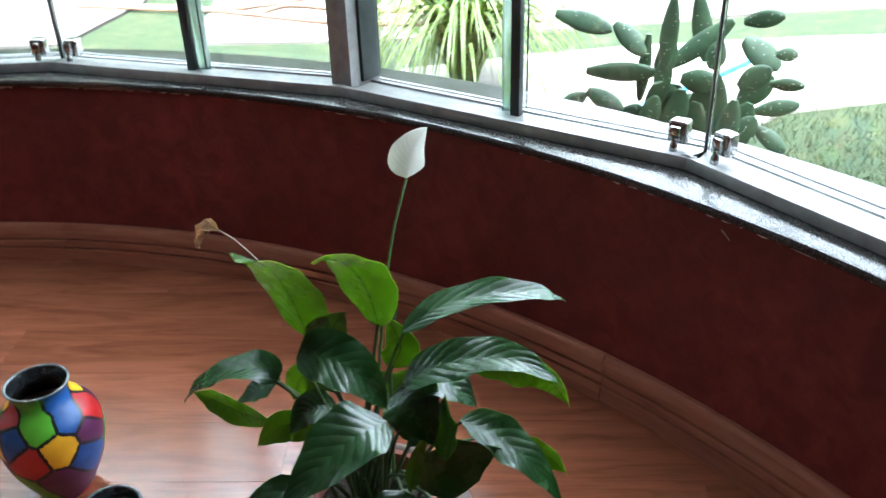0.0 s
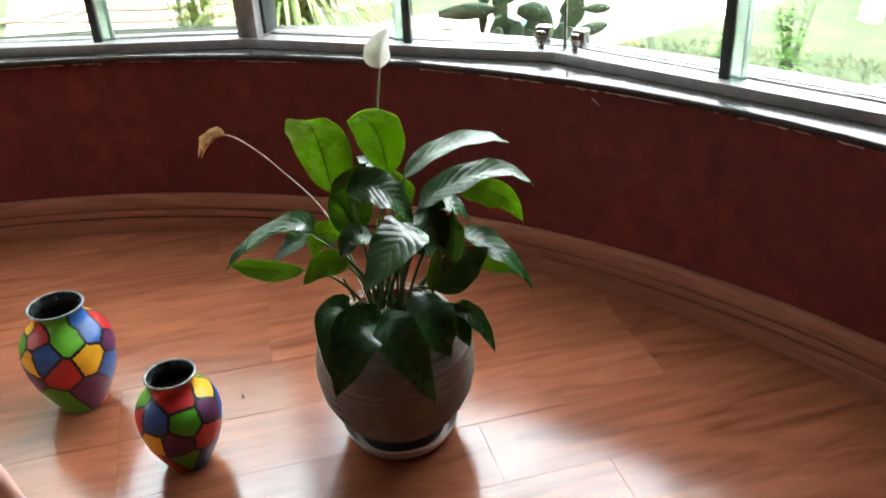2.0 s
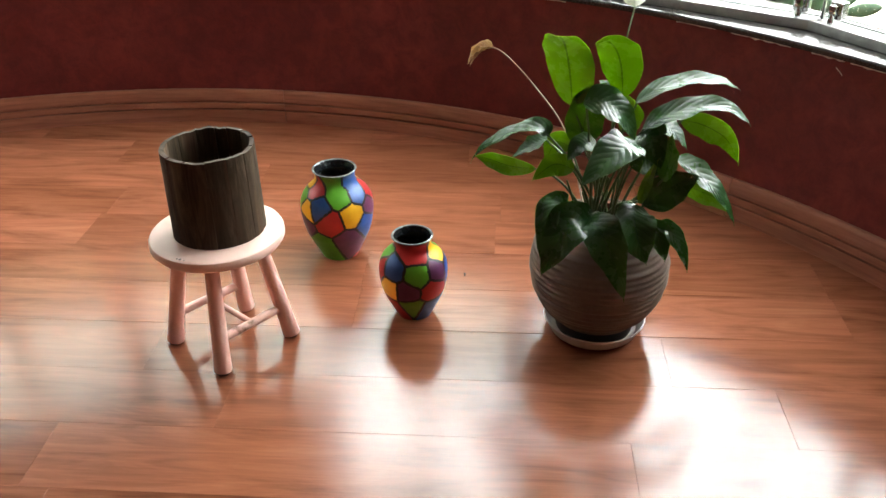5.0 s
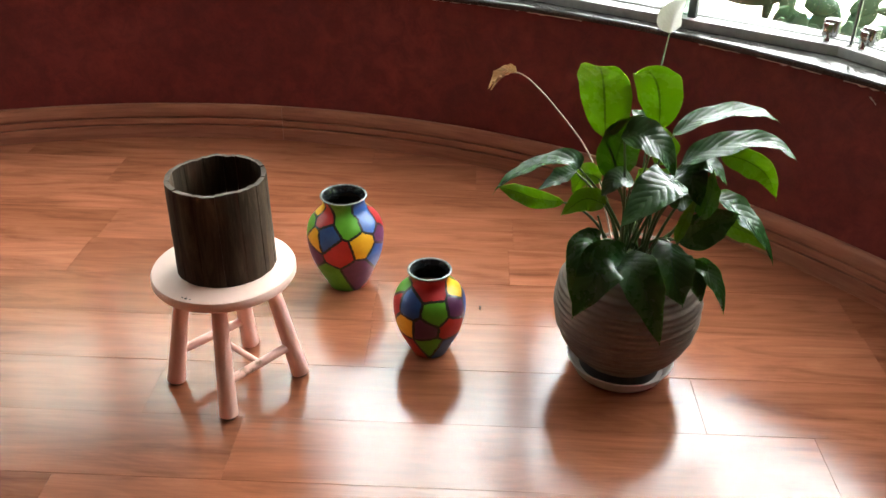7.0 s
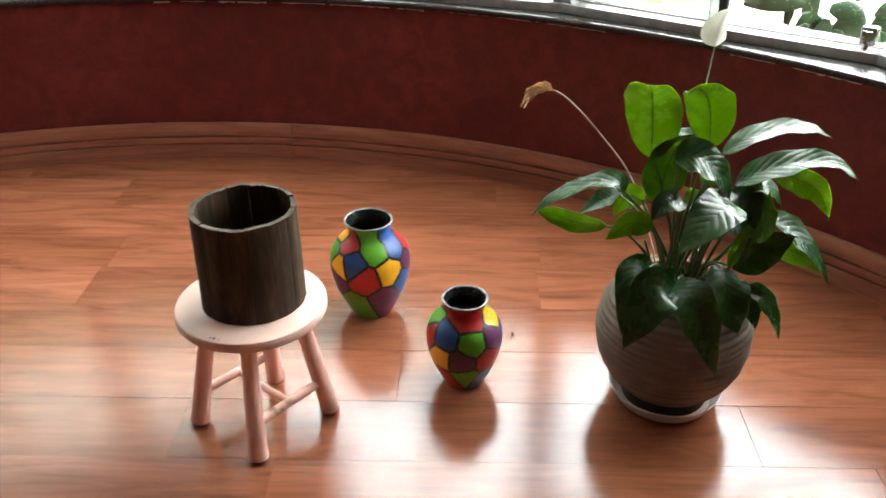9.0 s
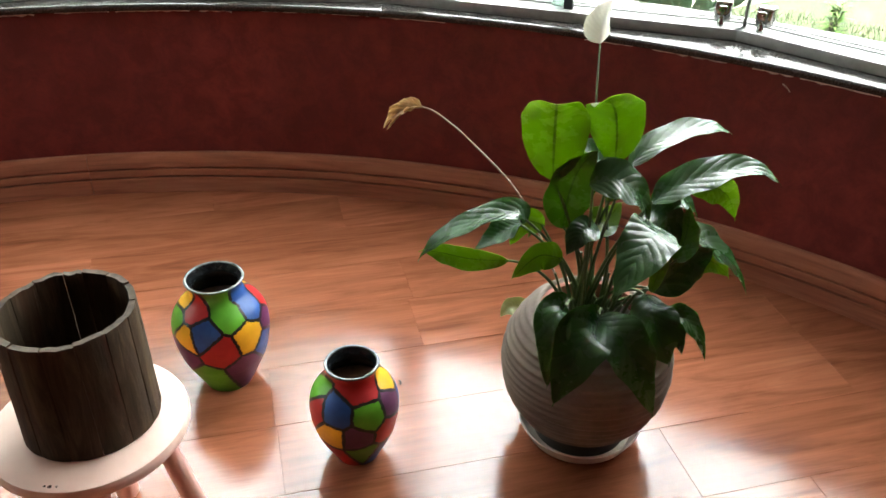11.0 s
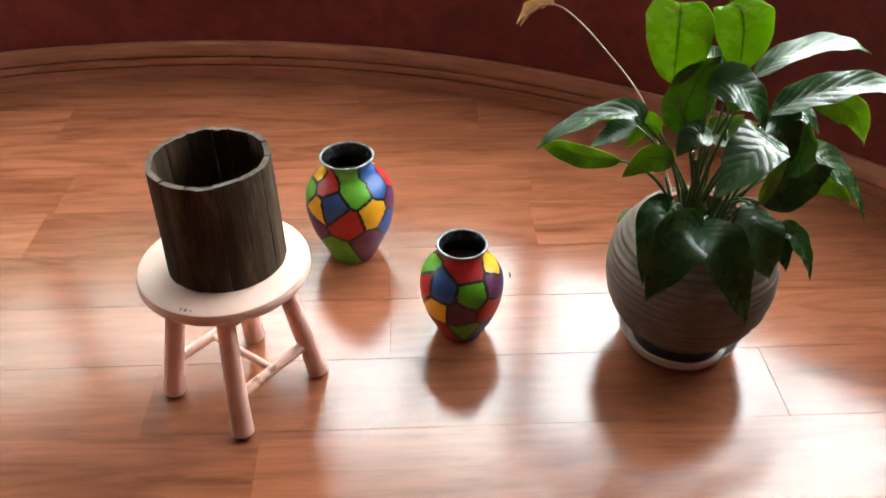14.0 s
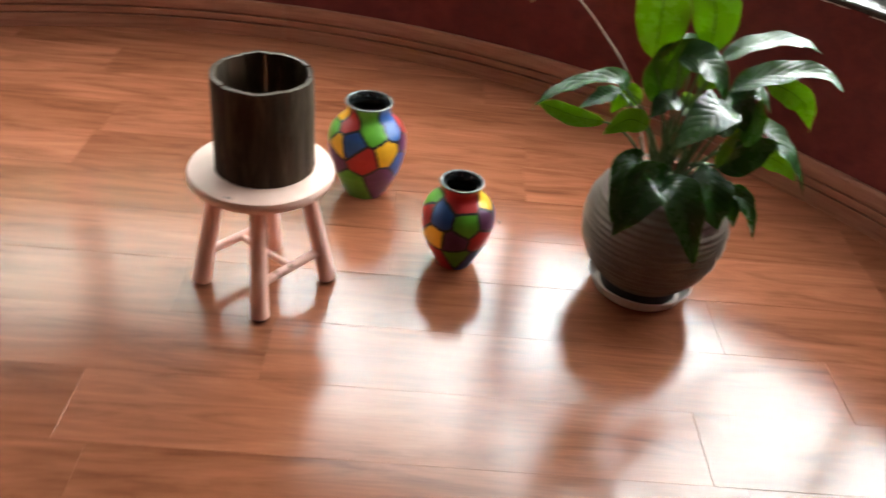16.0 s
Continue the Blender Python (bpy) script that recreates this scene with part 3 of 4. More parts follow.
def painted_vase(name, where, h, r, seeds, label, seed):
    ob = tagged(empty(name, where), label, "vase", "painted vases on the floor")
    rng = random.Random(seed)
    pts, cols = [], []
    for c, ang, z in seeds:
        pts.append((r * outline(z / h) * math.cos(radians(ang)), r * outline(z / h) * math.sin(radians(ang)), z))
        cols.append(c)
    tries = 0
    while tries < 4000:
        tries += 1
        ang, z = rng.uniform(20, 170), rng.uniform(0.02, 0.95) * h
        rr = r * outline(z / h)
        p = (rr * math.cos(radians(ang)), rr * math.sin(radians(ang)), z)
        if min(math.dist(p, q) for q in pts) > 0.05 * h / 0.24:
            near = sorted(range(len(pts)), key=lambda i: math.dist(p, pts[i]))[:3]
            pts.append(p)
            cols.append(rng.choice([c for c in "RBGYP" if c not in [cols[i] for i in near]]))
    pts = np.array(pts)
    keys = list(PAINTS)
    steps, rows = 300, 170
    zz = np.linspace(0, 1, rows)
    rad = np.array([outline(t) for t in zz])
    rad = np.convolve(np.pad(rad, 4, mode="edge"), np.ones(9) / 9, "valid") * r
    ang = np.arange(steps) * 2 * math.pi / steps
    verts = np.stack([np.outer(rad, np.cos(ang)), np.outer(rad, np.sin(ang)), np.repeat(zz[:, None] * h, steps, 1)], -1)
    centre = (verts[:-1] + verts[1:] + np.roll(verts, -1, 1)[:-1] + np.roll(verts, -1, 1)[1:]) / 4
    flat = centre.reshape(-1, 3)
    d = np.linalg.norm(flat[:, None] - pts[None], axis=2)
    order = np.argsort(d, 1)[:, :2]
    first, second = order[:, 0], order[:, 1]
    gap = (np.take_along_axis(d, order[:, 1:], 1)[:, 0] ** 2 - np.take_along_axis(d, order[:, :1], 1)[:, 0] ** 2) / (2 * np.linalg.norm(pts[first] - pts[second], axis=1))
    shaky = 0.0035 + 0.0005 * np.sin(flat @ np.array([310.0, 270.0, 190.0])) + 0.0004 * np.sin(flat @ np.array([-120.0, 150.0, 330.0]))
    kinds = np.array([keys.index(c) for c in cols])
    index = np.where((gap < shaky) & (kinds[first] != kinds[second]), 0, np.array([1 + keys.index(c) for c in cols])[first])
    idx = np.arange(rows * steps).reshape(rows, steps)
    nxt = np.roll(idx, -1, 1)
    faces = np.stack([idx[:-1], nxt[:-1], nxt[1:], idx[1:]], -1).reshape(-1, 4)
    # Outlines are a shade deeper than the enamel patches.
    me = bpy.data.meshes.new("body")
    me.from_pydata(verts.reshape(-1, 3).tolist(), [], [*faces.tolist(), idx[0][::-1].tolist()])
    for mat in (LINE, *PAINTS.values()):
        me.materials.append(mat)
    me.polygons.foreach_set("material_index", [*index.tolist(), 0])
    me.polygons.foreach_set("use_smooth", [True] * len(me.polygons))
    body = new("body", me)
    body.parent = ob
    bm = bmesh.new()
    ir = lambda t: r * outline(t) - 0.006
    lathe(bm, [(0.01, 0.4 * h), (ir(0.4), 0.42 * h), *[(ir(t), t * h) for t in (0.5, 0.6, 0.7, 0.8, 0.86, 0.92, 0.96)], (r * 0.605 - 0.006, h - 0.001)], 64, caps=(True, False))
    part("inside", bm, INNER, ob, "black glazed inside")
    bm = bmesh.new()
    lathe(bm, [(0.004, 0.67 * h), (r * outline(0.67) - 0.007, 0.67 * h), (r * outline(0.69) - 0.007, 0.69 * h), (0.004, 0.692 * h)], 40)
    part("filling", bm, FILL, ob, "brown sand inside")
    bm = bmesh.new()
    q, s = r * 0.605, 0.0024
    lathe(bm, [(q - 0.003 + s * math.cos(b) * 1.3, h + s * math.sin(b)) for b in (2 * math.pi * j / 10 for j in range(10))], 72, closed=True)
    part("rim", bm, RIM_GLAZE, ob, "thin grey rolled rim")
    return ob


painted_vase("large_vase", (-0.886, 1.392, 0.0), 0.276, 0.106,
             [("G", -72, 0.225), ("G", -78, 0.262), ("R", -136, 0.23), ("B", -112, 0.192), ("Y", -137, 0.18), ("G", -160, 0.205), ("Y", -165, 0.24), ("R", -91, 0.15), ("G", -114, 0.066), ("Y", -54, 0.167), ("B", -31, 0.222),
              ("B", -40, 0.262), ("R", 5, 0.205), ("P", -13, 0.175), ("P", -146, 0.128), ("B", -27, 0.13), ("P", -62, 0.085)],
             "round-shouldered vase painted in bright patches outlined in black", 5)
painted_vase("small_vase", (-0.634, 1.092, 0.0), 0.235, 0.09,
             [("G", 176, 0.182), ("R", -81, 0.206), ("Y", -10, 0.187), ("B", -124, 0.168), ("G", -78, 0.162), ("P", -33, 0.161), ("R", -160, 0.155), ("Y", -129, 0.117), ("P", -97, 0.113), ("R", -48, 0.11),
              ("G", -87, 0.055), ("R", -131, 0.04), ("B", -50, 0.045), ("B", -2, 0.155)],
             "smaller vase painted in bright patches outlined in black", 8)

# ---- stool and stave tub ----
SX, SY, SZ = -1.088, 0.945, 0.322
stool = tagged(empty("stool", (SX, SY, 0)), "low round stool painted chalky pink, paint worn on one stretcher", "stool")
bm = bmesh.new()
R_SEAT, TH = 0.16, 0.028
lathe(bm, [(0.02, SZ - TH), (R_SEAT - 0.012, SZ - TH), (R_SEAT - 0.004, SZ - TH + 0.003), (R_SEAT, SZ - TH + 0.009), (R_SEAT, SZ - 0.008), (R_SEAT - 0.003, SZ - 0.002), (R_SEAT - 0.01, SZ), (0.02, SZ)], 72)
part("seat", bm, PINK_SEAT, stool, "pale pink round seat")
for mark_x, mark_y, mark_r in ((-0.052, -0.137, 0.0022), (-0.044, -0.14, 0.0032), (-0.034, -0.1425, 0.0018)):
    bm = bmesh.new()
    lathe(bm, [(mark_r, SZ - 0.0015), (mark_r, SZ + 0.0003), (mark_r * 0.7, SZ + 0.0005)], 9, wobble=lambda a, z: 0.0006 * math.sin(3 * a + 40 * mark_x))
    part("paint_chip", bm, RUBBER, stool, "dark chip in the seat paint").location = (mark_x, mark_y, 0)
FEET = [(-1.077, 0.803), (-0.943, 0.968), (-1.236, 0.922), (-1.093, 1.08)]
legs = []
for x, y in FEET:
    foot = Vector((x - SX, y - SY, 0.004))
    head = Vector((foot.x * 0.62, foot.y * 0.62, SZ - TH + 0.004))
    path = [foot + (head - foot) * t for t in (0, 0.01, 0.03, 0.07, 0.14, 0.3, 0.5, 0.7, 0.85, 1)]
    bm = bmesh.new()
    tube(bm, path, lambda t: float(np.interp(t, (0, 0.02, 0.06, 0.2, 1), (0.017, 0.0205, 0.022, 0.0225, 0.0165))), 20)
    leg = part("leg", bm, PINK, stool)
    legs.append((foot, head))
    bm = bmesh.new()
    lathe(bm, [(0.014, 0.0003), (0.0165, 0.0012), (0.0165, 0.0055)], 20)
    pad = part("foot_pad", bm, RUBBER, leg, "dark pad under the leg")
    pad.location = (foot.x, foot.y, 0)


def on_leg(i, z):
    a, b = legs[i]
    return a + (b - a) * (z / b.z)


def turned(t):
    return 0.0085 if t < 0.06 or t > 0.94 else 0.0108


side_a = [on_leg(0, 0.085), on_leg(1, 0.085)]
side_b = [on_leg(2, 0.085), on_leg(3, 0.085)]
for (a, b), mat, text in ((side_a, WORN, "stretcher with worn flaking paint"), (side_b, PINK, "")):
    bm = bmesh.new()
    tube(bm, [a + (b - a) * t / 14 for t in range(15)], turned, 14)
    part("stretcher", bm, mat, stool, text)
bm = bmesh.new()
a, b = sum(side_a, Vector()) / 2, sum(side_b, Vector()) / 2
tube(bm, [a + (b - a) * t / 10 for t in range(11)], 0.0075, 12)
part("cross_stretcher", bm, PINK, stool)

tub = tagged(empty("stave_tub", (SX + 0.005, SY + 0.012, SZ + 0.0005)), "open dark weathered wooden stave tub on the pink stool", "planter")
TUB_H, TUB_R = 0.217, 0.1085
rng = random.Random(11)
edges = [0, 27, 55, 80, 97, 123, 150, 176, 203, 231, 258, 284, 310, 336, 360]
for a, b in zip(edges, edges[1:]):
    bm = bmesh.new()
    h = TUB_H + rng.uniform(-0.002, 0.0015)
    gap_a, gap_b = (0.4 if q in (80, 97) else 0.1 for q in (a, b))
    ro, th = TUB_R + rng.uniform(-0.001, 0.0008), 0.0125
    n, zs_ = 5, (0.0, 0.004, 0.06, 0.12, 0.17, 0.2, 1.0)
    grid = []
    for s in zs_:
        z = h if s == 1.0 else min(s, h - 0.004)
        tilt = 0.003 * (z / h - 0.5)
        row = []
        for j in range(n):
            ang = radians(a + gap_a + (b - a - gap_a - gap_b) * j / (n - 1))
            edge = 0.0009 if j in (0, n - 1) else 0.0
            wob = 0.0012 * noise.noise(Vector((ang * 6, z * 30, a)))
            rr = ro - edge + wob + tilt * -1
            jag = 0.0042 * noise.noise(Vector((ang * 14, a, 3))) if s == 1.0 else 0
            row.append((bm.verts.new((rr * math.cos(ang), rr * math.sin(ang), z + jag)), bm.verts.new(((ro - th + edge) * math.cos(ang), (ro - th + edge) * math.sin(ang), z + jag))))
        grid.append(row)
    for lo, hi in zip(grid, grid[1:]):
        for j in range(n - 1):
            bm.faces.new((lo[j][0], lo[j + 1][0], hi[j + 1][0], hi[j][0]))
            bm.faces.new((lo[j][1], hi[j][1], hi[j + 1][1], lo[j + 1][1]))
        bm.faces.new((lo[0][0], hi[0][0], hi[0][1], lo[0][1]))
        bm.faces.new((lo[-1][0], lo[-1][1], hi[-1][1], hi[-1][0]))
    for j in range(n - 1):
        bm.faces.new((grid[-1][j][0], grid[-1][j + 1][0], grid[-1][j + 1][1], grid[-1][j][1])).material_index = 1
        bm.faces.new((grid[0][j][0], grid[0][j][1], grid[0][j + 1][1], grid[0][j + 1][0]))
    part("stave", bm, [STAVE, RIM_WOOD], tub, angle=50)
bm = bmesh.new()
lathe(bm, [(0.01, 0.001), (TUB_R - 0.014, 0.001), (TUB_R - 0.014, 0.011), (0.01, 0.012)], 40)
part("tub_base", bm, STAVE, tub)

# ---- pot, saucer and peace lily ----
PX, PY = -0.16, 1.048
saucer = tagged(empty("saucer", (PX, PY, 0)), "off-white round plastic saucer under the clay pot", "saucer")
bm = bmesh.new()
lathe(bm, [(0.104, 0.0005), (0.112, 0.003), (0.128, 0.034), (0.131, 0.038), (0.128, 0.0395), (0.124, 0.036), (0.109, 0.009), (0.02, 0.008)], 72)
part("dish", bm, SAUCER, saucer)
pot = tagged(empty("plant_pot", (PX, PY, 0.0085)), "round grey-brown clay pot with horizontal ribs", "plant pot")
POT_H, POT_R = 0.31, 0.172


def pot_radius(z):
    t = (z - 0.185) / 0.155
    return POT_R * math.sqrt(max(0.0, 1 - ((0.83 if t < 0 else 0.93) * t) ** 2))


prof, z = [(0.085, 0.026)], 0.032
while z < POT_H - 0.006:
    prof.append((pot_radius(z) + 0.0013 * math.sin(2 * math.pi * z / 0.0155) + 0.0009 * math.sin(z * 217), z))
    z += 0.0022
rt = pot_radius(POT_H)
prof += [(rt + 0.001, POT_H - 0.003), (rt - 0.002, POT_H + 0.001), (rt - 0.008, POT_H + 0.001), (rt - 0.012, POT_H - 0.004)]
bm = bmesh.new()
lathe(bm, prof, 96, caps=(True, False), wobble=lambda a, z: 0.0009 * math.sin(3 * a + z * 130) if z > 0.035 else 0)
part("pot_body", bm, POT, pot, angle=70)
bm = bmesh.new()
lathe(bm, [(0.082, 0.0008), (0.098, 0.0015), (0.099, 0.01), (0.1, 0.031), (0.05, 0.033)], 64)
part("pot_foot", bm, POT_FOOT, pot, "black foot ring")
bm = bmesh.new()
lathe(bm, [(rt - 0.0125, POT_H - 0.003), (rt - 0.014, POT_H - 0.001), (rt - 0.021, POT_H - 0.004), (rt - 0.018, POT_H - 0.04), (rt - 0.014, POT_H - 0.06)], 64, caps=(False, False))
part("inner_pot", bm, POT_IN, pot, "reddish clay inner rim")
bm = bmesh.new()
lathe(bm, [(0.005, POT_H - 0.03), (0.05, POT_H - 0.031), (0.09, POT_H - 0.034), (rt - 0.019, POT_H - 0.038), (0.05, POT_H - 0.06)], 40, wobble=lambda a, z: 0.003 * math.sin(5 * a))
part("soil", bm, SOIL, pot, "dark potting soil")

lily = tagged(empty("peace_lily", (PX, PY, 0.275)), "peace lily with glossy dark leaves, white bloom and dried bloom", "potted plant")
ORIGIN = Vector((PX, PY, 0.275))


TAILED = lambda t: max(1.06 * max(0.0, math.sin(math.pi * min(1.0, t / 0.92) ** 0.72)) ** 0.9, 0.1 * (1 - t) ** 0.5 if t > 0.5 else 0.0)
OVAL = lambda t: max(0.0, math.sin(math.pi * min(1.0, t / 0.99) ** 0.8)) ** 0.66
leaf_rng = random.Random(21)


def lily_leaf(points, width, normal, mat=None, fold=0.22, wave=0.12, shape=TAILED, tail=True):
    """A leaf blade whose midrib runs through the points, with a thin bent tail, and the stalk that carries it from the soil."""
    line = [Vector(p) - ORIGIN for p in points]
    normal = Vector(normal).normalized()
    base = line[0].copy()
    line = smooth_path(line, 24 // (len(line) - 1))
    if tail:
        ahead, span = (line[-1] - line[-2]).normalized(), (line[-1] - base).length
        for k in range(3):
            ahead = (ahead + Vector((0, 0, -0.3))).normalized()
            line.append(line[-1] + ahead * (0.025 * span))
    bm = bmesh.new()
    blade(bm, line, width, normal, fold, wave, 11, leaf_rng.random() * 6, shape)
    part("leaf", bm, mat or LEAF, lily, "leaf coloured bright for the light shining through it" if mat is LEAF_LIT else "", "keep", 60)
    foot = Vector((leaf_rng.uniform(-0.04, 0.04) + base.x * 0.2, leaf_rng.uniform(-0.035, 0.04) + base.y * 0.2, -0.008))
    if base.z > 0.16:
        bend = foot * 0.5 + base * 0.5 + Vector((-0.22 * (base.x - foot.x), -0.22 * (base.y - foot.y), 0.12 * base.z))
    else:
        bend = foot * 0.6 + base * 0.4 + Vector((0, 0, 0.09))
    d = (line[1] - line[0]).normalized()
    bm = bmesh.new()
    tube(bm, bezier(foot, bend, base + d * 0.006, 12), lambda t: 0.0042 - 0.0018 * t, 7)
    part("stalk", bm, STALK, lily)


# Two tall leaves with rolled tips, coloured bright as they stand against the light.
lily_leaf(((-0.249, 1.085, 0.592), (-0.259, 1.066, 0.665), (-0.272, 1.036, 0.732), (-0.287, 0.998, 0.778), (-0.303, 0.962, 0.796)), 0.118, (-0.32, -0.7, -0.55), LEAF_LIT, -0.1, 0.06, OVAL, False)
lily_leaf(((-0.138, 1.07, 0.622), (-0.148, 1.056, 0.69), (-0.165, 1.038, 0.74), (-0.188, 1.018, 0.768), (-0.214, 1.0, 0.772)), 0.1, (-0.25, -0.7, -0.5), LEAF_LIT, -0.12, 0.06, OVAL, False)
# The glossy blade that leans out over the front.
lily_leaf(((-0.116, 0.912, 0.574), (-0.15, 0.875, 0.585), (-0.195, 0.835, 0.568), (-0.24, 0.802, 0.535)), 0.088, (-0.15, -0.5, 0.85))
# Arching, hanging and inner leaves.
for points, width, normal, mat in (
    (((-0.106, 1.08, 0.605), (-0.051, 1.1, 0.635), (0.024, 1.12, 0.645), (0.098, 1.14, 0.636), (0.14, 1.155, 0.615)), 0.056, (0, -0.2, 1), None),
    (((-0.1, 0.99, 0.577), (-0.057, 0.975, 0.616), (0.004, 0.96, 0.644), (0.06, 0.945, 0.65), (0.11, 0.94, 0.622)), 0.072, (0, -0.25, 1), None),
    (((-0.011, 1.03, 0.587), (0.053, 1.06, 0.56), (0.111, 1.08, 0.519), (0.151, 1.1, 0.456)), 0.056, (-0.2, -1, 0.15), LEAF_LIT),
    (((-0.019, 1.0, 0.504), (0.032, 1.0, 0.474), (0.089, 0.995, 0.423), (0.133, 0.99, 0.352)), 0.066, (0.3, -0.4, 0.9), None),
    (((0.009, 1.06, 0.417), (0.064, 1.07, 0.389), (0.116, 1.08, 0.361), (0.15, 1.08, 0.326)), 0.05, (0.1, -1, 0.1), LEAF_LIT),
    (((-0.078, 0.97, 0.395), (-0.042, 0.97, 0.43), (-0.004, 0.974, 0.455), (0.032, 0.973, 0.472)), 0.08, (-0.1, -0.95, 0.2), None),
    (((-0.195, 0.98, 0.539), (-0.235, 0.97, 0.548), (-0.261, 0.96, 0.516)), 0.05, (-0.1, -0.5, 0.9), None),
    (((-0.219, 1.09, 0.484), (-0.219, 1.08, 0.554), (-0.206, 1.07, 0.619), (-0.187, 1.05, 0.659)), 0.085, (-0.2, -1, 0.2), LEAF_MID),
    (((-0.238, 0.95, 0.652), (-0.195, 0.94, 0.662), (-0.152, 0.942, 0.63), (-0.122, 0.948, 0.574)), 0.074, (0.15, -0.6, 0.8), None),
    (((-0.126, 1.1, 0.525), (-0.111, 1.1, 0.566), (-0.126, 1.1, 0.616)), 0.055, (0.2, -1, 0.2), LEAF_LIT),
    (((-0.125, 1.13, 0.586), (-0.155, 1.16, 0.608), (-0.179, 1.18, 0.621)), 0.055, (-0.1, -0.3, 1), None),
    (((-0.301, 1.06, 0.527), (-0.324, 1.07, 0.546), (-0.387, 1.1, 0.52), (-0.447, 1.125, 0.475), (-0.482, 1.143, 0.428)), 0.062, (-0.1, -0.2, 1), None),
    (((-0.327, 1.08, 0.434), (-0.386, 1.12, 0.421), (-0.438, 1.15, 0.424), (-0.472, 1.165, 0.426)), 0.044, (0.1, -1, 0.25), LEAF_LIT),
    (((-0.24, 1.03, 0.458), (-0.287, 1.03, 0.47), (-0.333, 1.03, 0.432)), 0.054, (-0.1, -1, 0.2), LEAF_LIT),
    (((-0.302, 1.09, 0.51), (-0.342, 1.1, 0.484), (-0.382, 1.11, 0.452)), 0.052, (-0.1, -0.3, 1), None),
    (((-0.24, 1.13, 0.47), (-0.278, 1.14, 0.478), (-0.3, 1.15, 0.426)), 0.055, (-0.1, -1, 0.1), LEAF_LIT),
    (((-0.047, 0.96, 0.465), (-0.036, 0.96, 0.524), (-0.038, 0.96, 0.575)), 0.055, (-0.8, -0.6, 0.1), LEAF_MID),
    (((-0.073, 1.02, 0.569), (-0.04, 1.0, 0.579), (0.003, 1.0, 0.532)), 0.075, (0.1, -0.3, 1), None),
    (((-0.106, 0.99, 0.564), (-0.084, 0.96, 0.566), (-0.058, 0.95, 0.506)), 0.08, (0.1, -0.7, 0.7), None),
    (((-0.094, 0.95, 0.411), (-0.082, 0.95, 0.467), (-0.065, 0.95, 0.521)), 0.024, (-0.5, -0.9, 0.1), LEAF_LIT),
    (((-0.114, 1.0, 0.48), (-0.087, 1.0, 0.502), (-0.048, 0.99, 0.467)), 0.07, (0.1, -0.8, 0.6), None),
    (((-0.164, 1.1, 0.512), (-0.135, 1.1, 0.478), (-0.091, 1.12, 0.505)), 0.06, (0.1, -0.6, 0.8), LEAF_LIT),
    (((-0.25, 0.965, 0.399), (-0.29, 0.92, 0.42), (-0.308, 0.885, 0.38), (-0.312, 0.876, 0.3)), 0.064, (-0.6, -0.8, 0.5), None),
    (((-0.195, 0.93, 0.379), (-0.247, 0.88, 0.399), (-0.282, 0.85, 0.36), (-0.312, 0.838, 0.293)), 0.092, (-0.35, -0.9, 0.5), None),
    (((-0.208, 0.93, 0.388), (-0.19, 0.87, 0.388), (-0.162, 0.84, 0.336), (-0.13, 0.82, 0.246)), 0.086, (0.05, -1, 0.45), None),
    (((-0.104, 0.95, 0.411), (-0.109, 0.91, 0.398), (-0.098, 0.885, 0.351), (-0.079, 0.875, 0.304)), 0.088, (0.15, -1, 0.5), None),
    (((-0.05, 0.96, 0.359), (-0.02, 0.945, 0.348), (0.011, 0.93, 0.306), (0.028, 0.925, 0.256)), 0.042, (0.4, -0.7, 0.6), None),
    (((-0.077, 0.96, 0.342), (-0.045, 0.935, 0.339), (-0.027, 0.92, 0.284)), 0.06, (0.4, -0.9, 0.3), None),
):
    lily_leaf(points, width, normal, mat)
rng = random.Random(31)
for k in range(14):
    a, r = rng.uniform(0, 360), rng.uniform(0.01, 0.055)
    foot = Vector((r * math.cos(radians(a)), r * math.sin(radians(a)), -0.008))
    bm = bmesh.new()
    tube(bm, bezier(foot, foot * 1.2 + Vector((0, 0, 0.07)), foot * 1.9 + Vector((0, 0, rng.uniform(0.1, 0.19))), 8), lambda t: 0.0045 - 0.0022 * t, 7)
    part("stalk", bm, STALK, lily)

# The white bloom.
stem = smooth_path([Vector(p) - ORIGIN for p in ((-0.16, 1.04, 0.27), (-0.15, 1.12, 0.5), (-0.128, 1.2, 0.68), (-0.102, 1.268, 0.774))], 6)
bm = bmesh.new()
tube(bm, stem, lambda t: 0.003 - 0.0009 * t, 8)
bloom = part("flower_stalk", bm, STALK, lily)
bm = bmesh.new()
b0 = Vector((-0.102, 1.268, 0.774)) - ORIGIN
blade(bm, bezier(b0, b0 + Vector((-0.002, 0.004, 0.042)), b0 + Vector((0.034, 0.034, 0.073)), 18), 0.06, Vector((-0.15, 1, -0.1)), 0.55, 0.03, 11, 1,
      lambda t: max(0.0, math.sin(math.pi * t**0.74)) ** 0.68 * (1 - 0.25 * t) * 1.12)
part("spathe", bm, PETAL, bloom, "cupped white spathe", "keep", 60)
bm = bmesh.new()
tube(bm, [b0 + Vector((0.004, 0.016, 0.012)) + Vector((0.006, 0.012, 0.036)) * (k / 8) for k in range(9)], lambda t: 0.0055 * (1 - 0.4 * t), 10)
part("spadix", bm, SPADIX, bloom, "cream spadix")
